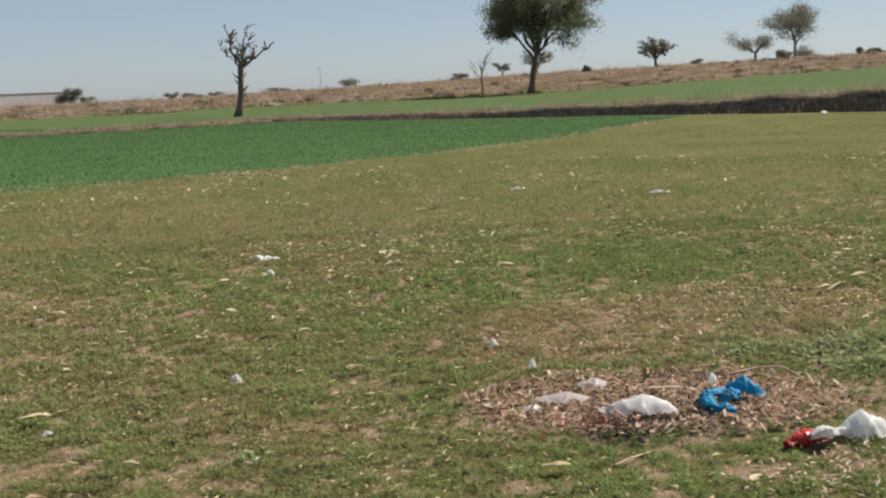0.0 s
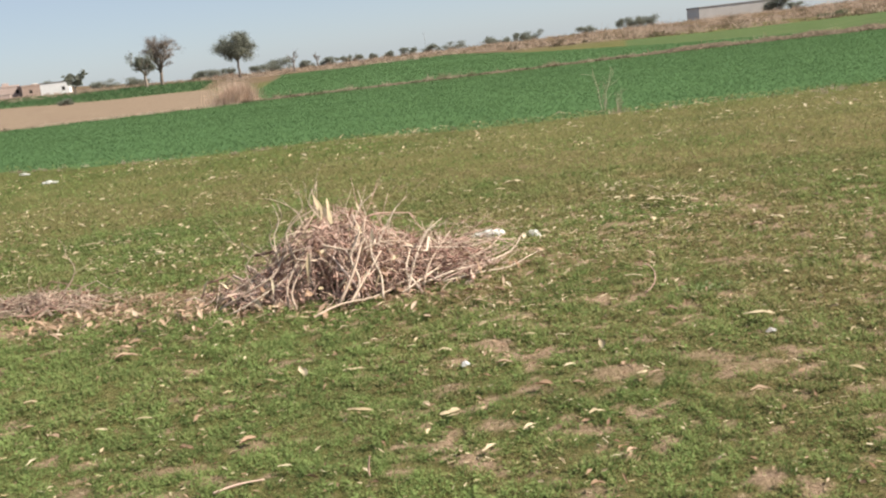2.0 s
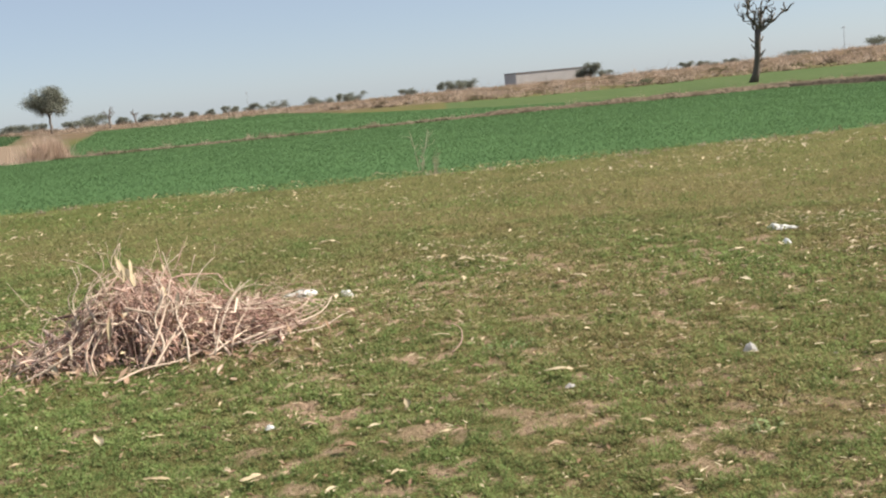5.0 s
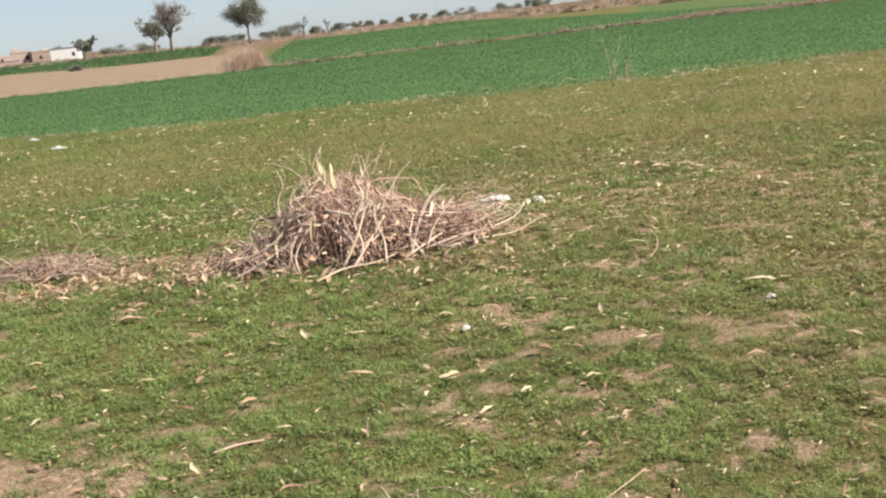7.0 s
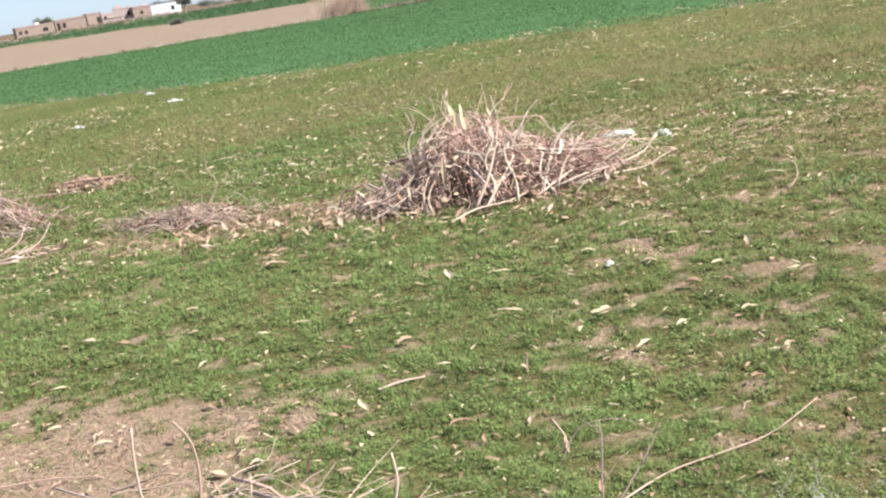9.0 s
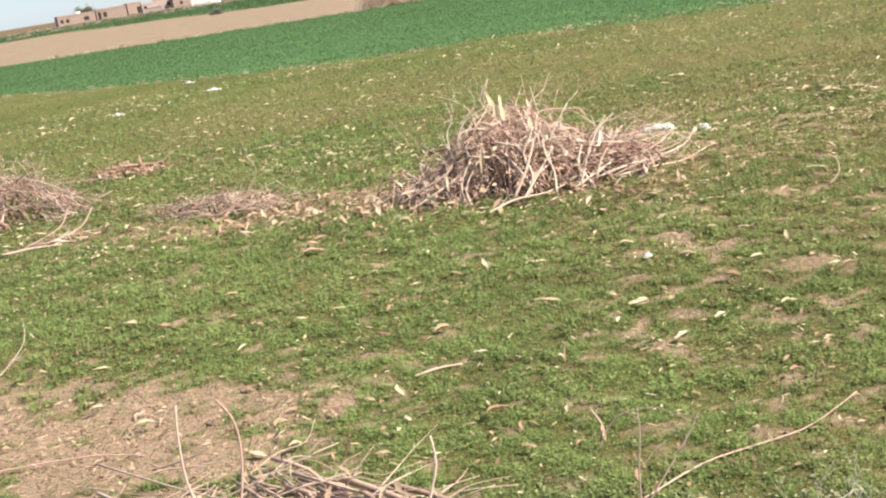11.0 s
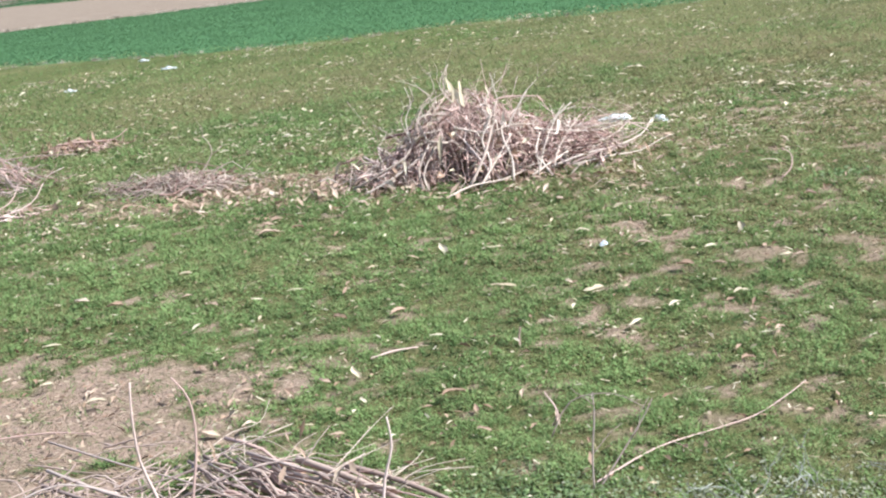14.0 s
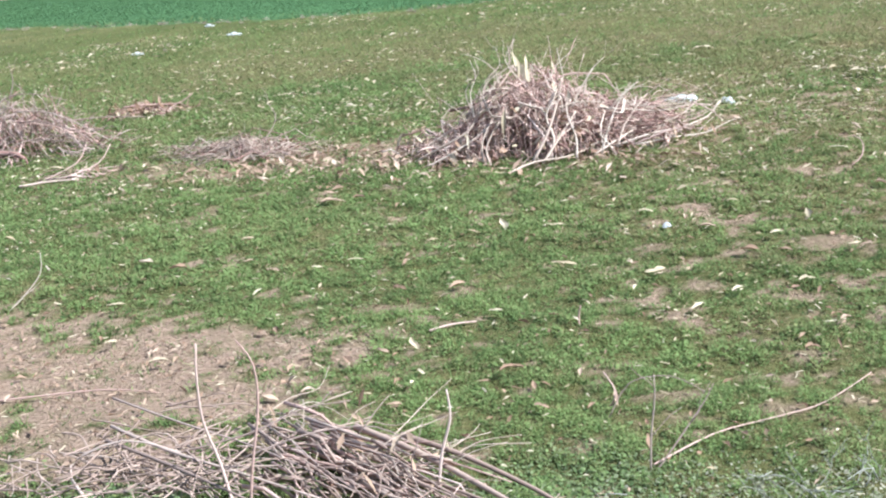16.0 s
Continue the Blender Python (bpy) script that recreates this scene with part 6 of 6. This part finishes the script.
def pollard():
    """The lopped, leafless tree by the bund, with its stubby upright branches."""
    g = np.random.default_rng(701)
    x, y = 25.0, 55.8
    ob = thing("bare_tree", "lopped leafless tree with stubby branches by the bund", "tree", (x, y, GZ(x, y) - 0.05), "field trees")
    heap = Heap()
    side, up = Vector((0.91, -0.41, 0)), Vector((0, 0, 1))
    heap.add(tube([side * -0.25, side * -0.1 + up * 0.5, side * 0.02 + up * 1.3, side * 0.06 + up * 2.1, side * 0.1 + up * 2.8], [0.27, 0.19, 0.165, 0.16, 0.17], 9))
    for k in range(8):
        z = g.uniform(1.0, 2.2)
        d = side * g.normal(0, 1) + Vector((0.41, 0.91, 0)) * g.normal(0, 1)
        heap.add(tube([up * z, up * (z + 0.15) + d.normalized() * 0.3, up * (z + 0.35) + d.normalized() * g.uniform(0.3, 0.55)], [0.06, 0.045, 0.02], 5))
    part("trunk", heap.mesh("trunk", BARK), ob)
    limb_ways = [(-0.75, 2.25, 0.09), (-1.0, 1.2, 0.05), (-0.35, 1.6, 0.06), (0.35, 2.1, 0.055), (0.55, 1.5, 0.05), (1.45, 0.95, 0.10), (0.95, 1.1, 0.05), (0.1, 1.3, 0.05)]
    for sx, sz, r in limb_ways:
        heap = Heap()
        a = side * 0.1 + up * 2.7
        e = a + side * sx + up * sz + Vector((0.41, 0.91, 0)) * float(g.normal(0, 0.35))
        line = wander(a, e, g, 0.05, 6)
        heap.add(tube(line, [r, r * 0.9, r * 0.75, r * 0.6, r * 0.45, r * 0.3], 6))
        for _ in range(14):
            k = int(g.integers(1, 6))
            q = line[k] + side * float(g.normal(0, 0.22)) + up * float(g.uniform(0.1, 0.5)) + Vector((0.41, 0.91, 0)) * float(g.normal(0, 0.2))
            heap.add(tube(wander(line[k], q, g, 0.08, 4), [r * 0.55, r * 0.5, r * 0.4, r * 0.28], 5))
        part("limb", heap.mesh("limb", BARK), ob)


pollard()
x, y = polar(39.3, 86)
tree("tall dark green acacia with a spreading crown beyond the bank", x, y, 11.5, 8.6, 0.27, 3.1, 711, 60000, 0.115, 14, FOLIAGE, BARK, (0.14, -0.11), 2, name="acacia_tree", sparse=0.6, scatter=0.046, droop=0.12)
x, y = polar(36.8, 77)
tree("thin leafless sapling on the pale field", x, y, 3.8, 1.9, 0.085, 1.7, 712, 0, 0.1, 4, FOLIAGE, BARK, (-0.03, 0.02), 1, name="sapling", sparse=0.3)
x, y = polar(-12.15, 150)
tree("green umbrella-shaped acacia behind the wheat", x, y, 6.3, 4.2, 0.17, 2.5, 713, 24000, 0.12, 13, FOLIAGE_GREY, BARK, (0, 0), 2, flat=0.8, name="acacia_tree", scatter=0.085)
x, y = polar(-16.9, 150)
tree("half-bare tree with several stems, greyed for dust and haze", x, y, 5.2, 4.0, 0.2, 1.7, 714, 6500, 0.10, 8, FOLIAGE_GREY, BARK_PALE, (0, 0), 2, stems=1, name="half_bare_tree")
x, y = polar(-16.1, 152)
tree("nearly leafless grey tree", x, y, 7.2, 5.4, 0.24, 1.9, 715, 9000, 0.09, 11, TWIGS, BARK_PALE, (0, 0), 3, stems=1, name="bare_tree", sparse=0.4)
x, y = polar(-20.4, 165)
tree("small green tree leaning at the strip's edge, greyed for dust and haze", x, y, 3.8, 2.9, 0.14, 1.2, 716, 3600, 0.19, 5, FOLIAGE_GREY, BARK, (0.15, 0), 2, name="small_tree")
x, y = polar(-9.35, 150)
tree("small leafless tree behind the second field", x, y, 3.3, 1.6, 0.13, 1.2, 717, 0, 0.1, 5, FOLIAGE, BARK, (0, 0), 2, name="bare_tree", sparse=0.35)
x, y = polar(-8.05, 200)
tree("leaning leafless tree far off", x, y, 2.9, 2.0, 0.15, 1.0, 718, 0, 0.1, 4, FOLIAGE, BARK, (-0.3, 0), 1, name="bare_tree", sparse=0.35)
x, y = polar(45.75, 150)
tree("small round-crowned tree on the ridge", x, y, 4.1, 4.1, 0.2, 1.1, 719, 4600, 0.15, 7, FOLIAGE_GREY, BARK, (0, 0), 2, name="small_tree")
x, y = polar(52.6, 150)
tree("tall airy tree on the ridge", x, y, 7.5, 7.2, 0.22, 2.2, 720, 9500, 0.14, 9, FOLIAGE_GREY, BARK_PALE, (0, 0), 3, name="airy_tree", sparse=0.4, scatter=0.06)
x, y = polar(50.7, 152)
tree("half-bare spreading tree on the ridge", x, y, 4.5, 6.4, 0.2, 1.0, 721, 3600, 0.12, 8, FOLIAGE_GREY, BARK_PALE, (0, 0), 3, name="half_bare_tree", sparse=0.4, scatter=0.06)
x, y = polar(37.8, 190)
tree("small flat-crowned tree behind the ridge", x, y, 2.7, 3.4, 0.15, 1.0, 722, 1300, 0.18, 6, FOLIAGE_GREY, BARK, (0, 0), 1, flat=0.4, name="small_tree")
x, y = polar(39.6, 185)
tree("grey half-bare tree behind the tall acacia", x, y, 4.3, 5.4, 0.2, 1.2, 723, 2000, 0.18, 6, FOLIAGE_GREY, BARK_PALE, (0, 0), 2, name="half_bare_tree")


def bush(label, x, y, width, height, seed, mat=FOLIAGE, n=900, leaf=0.2):
    """A low bush: woody stems and a ragged mass of small leaf sprays."""
    height *= 0.78
    g = np.random.default_rng(seed)
    ob = thing("bush", label, "bush", (x, y, GZ(x, y) - 0.1), "bushes on the skyline")
    heap = Heap()
    for _ in range(6):
        e = (g.normal(0, width * 0.2), g.normal(0, width * 0.2), height * g.uniform(0.3, 0.6))
        heap.add(tube(wander((0, 0, 0), e, g, 0.08, 4), [0.06, 0.05, 0.04, 0.02], 5))
    part("stems", heap.mesh("stems", BARK), ob)
    lobes = np.stack([g.uniform(-0.36, 0.36, 9) * width, g.normal(0, width * 0.15, 9), height * g.uniform(0.2, 0.78, 9)], 1)
    n *= 4
    leaf *= 0.68
    c = lobes[g.integers(0, 9, n)] + g.normal(0, 1, (n, 3)) * [width * 0.08, width * 0.08, height * 0.11]
    c[:, 2] = np.clip(c[:, 2], 0.05, height * 1.05)
    a, d = (g.normal(0, 1, (n, 3)) for _ in range(2))
    a, d = (k / np.linalg.norm(k, axis=1)[:, None] * leaf * g.uniform(0.4, 1.0, (n, 1)) for k in (a, d))
    v = np.stack([c - a, c + d * 0.6, c + a, c - d * 0.6], 1).reshape(-1, 3)
    k = np.arange(n)[:, None] * 4
    tone = np.repeat(np.clip(g.normal(0.45, 0.3, n), 0, 1), 4)
    part("leaves", as_mesh("leaves", v, np.concatenate([k + [0, 1, 2], k + [0, 2, 3]]), mat, dict(tone=tone, dry=np.zeros(4 * n))), ob)


DARK_BUSH, GREY_BUSH = "dark round bush on the skyline", "bush on the skyline, greyed for dust and haze"
# bearing, distance, width, height
for k, (az, r, w, h) in enumerate([(-19.0, 300, 8, 3.6), (-18.0, 290, 9, 3.4), (-17.2, 300, 6, 2.8), (-14.2, 230, 4.2, 2.8), (-13.7, 240, 6, 3.0), (-12.7, 235, 4, 2.6),
                                   (-11.2, 240, 5, 2.6), (-10.6, 235, 6, 3.3), (-10.0, 260, 7, 4.2), (-8.7, 270, 4, 2.6), (-7.5, 260, 5, 2.6), (-6.6, 300, 4, 2.8), (-6.0, 300, 4, 2.8)]):
    bush(DARK_BUSH if k % 3 else GREY_BUSH, *polar(az, r), w, h, 740 + k, FOLIAGE_GREY, 800, 0.24)
for k, (az, r, w, h) in enumerate([(-5.2, 310, 3, 2.6), (-4.4, 310, 3.5, 2.6), (-3.3, 240, 4, 2.4), (-2.1, 250, 5, 2.6), (-0.9, 300, 7, 3.0), (0.7, 280, 6, 2.8), (1.5, 260, 6, 2.8),
                                   (2.6, 250, 4, 2.9), (3.2, 255, 6, 3.2), (6.0, 260, 5, 2.6), (8.0, 240, 4, 3.2), (8.6, 235, 5, 3.2), (9.3, 240, 6, 3.6)]):
    bush(DARK_BUSH if k % 3 else GREY_BUSH, *polar(az, r), w, h, 760 + k, FOLIAGE_GREY, 700, 0.24)
for k, (az, r, w, h) in enumerate([(16.6, 200, 4, 1.9), (20.6, 190, 3, 1.6), (21.6, 195, 4, 1.4), (22.8, 200, 3, 1.5), (29.6, 175, 4.6, 2.2), (26.2, 180, 6, 1.2), (35.6, 160, 3, 1.4),
                                   (42.2, 140, 1.4, 1.2), (47.8, 150, 2, 1.0), (52.1, 140, 2.2, 1.7), (53.2, 165, 5, 2.6), (55.6, 150, 1.4, 1.2), (56.4, 150, 2.4, 1.0)]):
    bush(DARK_BUSH if k % 3 else GREY_BUSH, *polar(az, r), w, h, 780 + k, FOLIAGE_GREY, 600, 0.18)
bush("broad dark bush against the shed's end", *polar(15.6, 218), 5.2, 4.2, 803, FOLIAGE_GREY, 1600, 0.24)
bush("small dull bush at the strip's edge", *polar(-20.9, 98), 1.6, 0.8, 801, FOLIAGE_GREY, 500, 0.1)
bush("low dark bush before the ridge", *polar(18.2, 92), 2.6, 0.7, 802, FOLIAGE, 600, 0.12)


# ---------------------------------------------------------------- buildings far off
def block(lx, ly, lz, x=0, y=0, z=0, bevel=0.03):
    bm = bmesh.new()
    bmesh.ops.create_cube(bm, size=1.0, matrix=Matrix.Translation((x, y, z + lz / 2)) @ Matrix.Diagonal((lx, ly, lz, 1)))
    bmesh.ops.bevel(bm, geom=bm.edges[:], offset=min(bevel, lx / 4, ly / 4, lz / 4), segments=1, affect="EDGES")
    me = bpy.data.meshes.new("block")
    bm.to_mesh(me)
    bm.free()
    return me


def walls_with_holes(lx, ly, lz, holes, thick=0.25):
    """Four walls; holes in the front wall: left, bottom, width, height."""
    bm = bmesh.new()

    def box(x0, x1, y0, y1, z0, z1):
        if x1 - x0 > 0.01 and z1 - z0 > 0.01:
            bmesh.ops.create_cube(bm, size=1.0, matrix=Matrix.Translation(((x0 + x1) / 2, (y0 + y1) / 2, (z0 + z1) / 2)) @ Matrix.Diagonal((x1 - x0, y1 - y0, z1 - z0, 1)))

    box(-lx / 2, lx / 2, ly - thick, ly, 0, lz)
    box(-lx / 2, -lx / 2 + thick, thick, ly - thick, 0, lz)
    box(lx / 2 - thick, lx / 2, thick, ly - thick, 0, lz)
    x = -lx / 2
    for hx, hz, hw, hh in sorted(holes):
        box(x, hx, 0, thick, 0, lz)
        box(hx, hx + hw, 0, thick, 0, hz)
        box(hx, hx + hw, 0, thick, hz + hh, lz)
        x = hx + hw
    box(x, lx / 2, 0, thick, 0, lz)
    me = bpy.data.meshes.new("walls")
    bm.to_mesh(me)
    bm.free()
    return me


def house(label, az, r, lx, ly, lz, mat, holes, turn=0.0, sink=0.3, parapet=True, upper=None):
    x, y = polar(az, r)
    ob = thing("house", label, "house", (x, y, GZ(x, y) - sink), "village houses")
    ob.rotation_euler = (0, 0, radians(-az + turn))
    me = walls_with_holes(lx, ly, lz, holes)
    me.materials.append(mat)
    part("wall", me, ob)
    me = block(lx + 0.16, ly + 0.16, 0.16, 0, ly / 2, lz)
    me.materials.append(mat if parapet else ROOF)
    part("roof", me, ob)
    if parapet:
        me = walls_with_holes(lx, ly, 0.35, [], 0.15)
        me.materials.append(mat)
        part("parapet", me, ob).location = (0, 0, lz + 0.18)
    if upper:
        ux, uw, uh, umat = upper
        me = block(uw, 2.5, uh, ux, ly / 2, lz + 0.18)
        me.materials.append(umat)
        part("rooftop_room", me, ob)
    for hx, hz, hw, hh in holes:
        me = block(hw - 0.02, 0.06, hh - 0.02, hx + hw / 2, 0.16, hz)
        me.materials.append(DARK)
        part("door" if hz < 0.4 else "window", me, ob)
    return ob


house("long low brick house with small dark windows", -27.6, 330, 10.5, 6, 2.6, BRICK, [(-4.6, 1.0, 0.9, 1.0), (-3.0, 1.0, 0.9, 1.0), (2.0, 0.9, 1.5, 1.1)], 8, upper=(1.0, 1.2, 0.9, LIME))
house("low brick house with a dark doorway", -25.9, 334, 8.6, 6, 2.9, BRICK, [(-3.9, 0.3, 0.9, 2.2), (-2.4, 0.9, 1.0, 1.4)], 5)
house("brick outbuilding with a shaded opening", -24.75, 338, 4.2, 5, 3.2, BRICK, [(0.6, 0.4, 1.3, 1.9)], 12)
house("small pink plastered house", -24.05, 320, 3.9, 5, 2.5, PINK, [(-1.4, 0.3, 0.8, 1.8)], 4)
house("brick house with a pale upper room", -23.35, 350, 5.4, 6, 3.5, PINK, [(1.4, 1.4, 1.1, 1.1)], 2, upper=(-1.2, 1.9, 1.1, PINK))
house("weathered low brick house", -22.35, 345, 6.0, 6, 3.0, BRICK, [(-1.0, 1.0, 0.9, 1.0)], 9, upper=(1.2, 1.4, 0.6, GREY_WALL))
house("low weathered yard wall house", -23.9, 296, 5.0, 4, 1.3, PINK, [], -3, parapet=False)
house("small whitewashed house with one window", -21.3, 250, 6.0, 4.6, 2.9, LIME, [(1.4, 1.1, 0.65, 0.85)], -6, parapet=False)
bush("dark tree behind the brick houses", *polar(-27.2, 365), 8, 6.5, 811, FOLIAGE, 1200, 0.4)
bush("dark bushes behind the houses", *polar(-21.9, 380), 8, 5.2, 812, FOLIAGE, 900, 0.4)
house("long low grey shed with a dark end wall", 13.65, 222, 15.5, 7, 3.0, GREY_WALL, [], 22, 0.75, parapet=False)


def pole(label, az, r, height, seed):
    x, y = polar(az, r)
    ob = thing("power_pole", label, "pole", (x, y, GZ(x, y)), "power poles")
    heap = Heap()
    heap.add(tube([(0, 0, 0), (0, 0, height)], [0.07, 0.05], 8))
    part("mast", heap.mesh("mast", ROOF), ob)
    heap = Heap()
    heap.add(tube([(-0.7, 0.1, height * 0.93), (0.7, 0.1, height * 0.93)], [0.05, 0.05], 6))
    part("crossarm", heap.mesh("crossarm", ROOF), ob)


pole("thin grey power pole beyond the ridge", 28.2, 330, 7.5, 1)
pole("thin grey power pole far behind the fields", -2.4, 520, 9.5, 2)
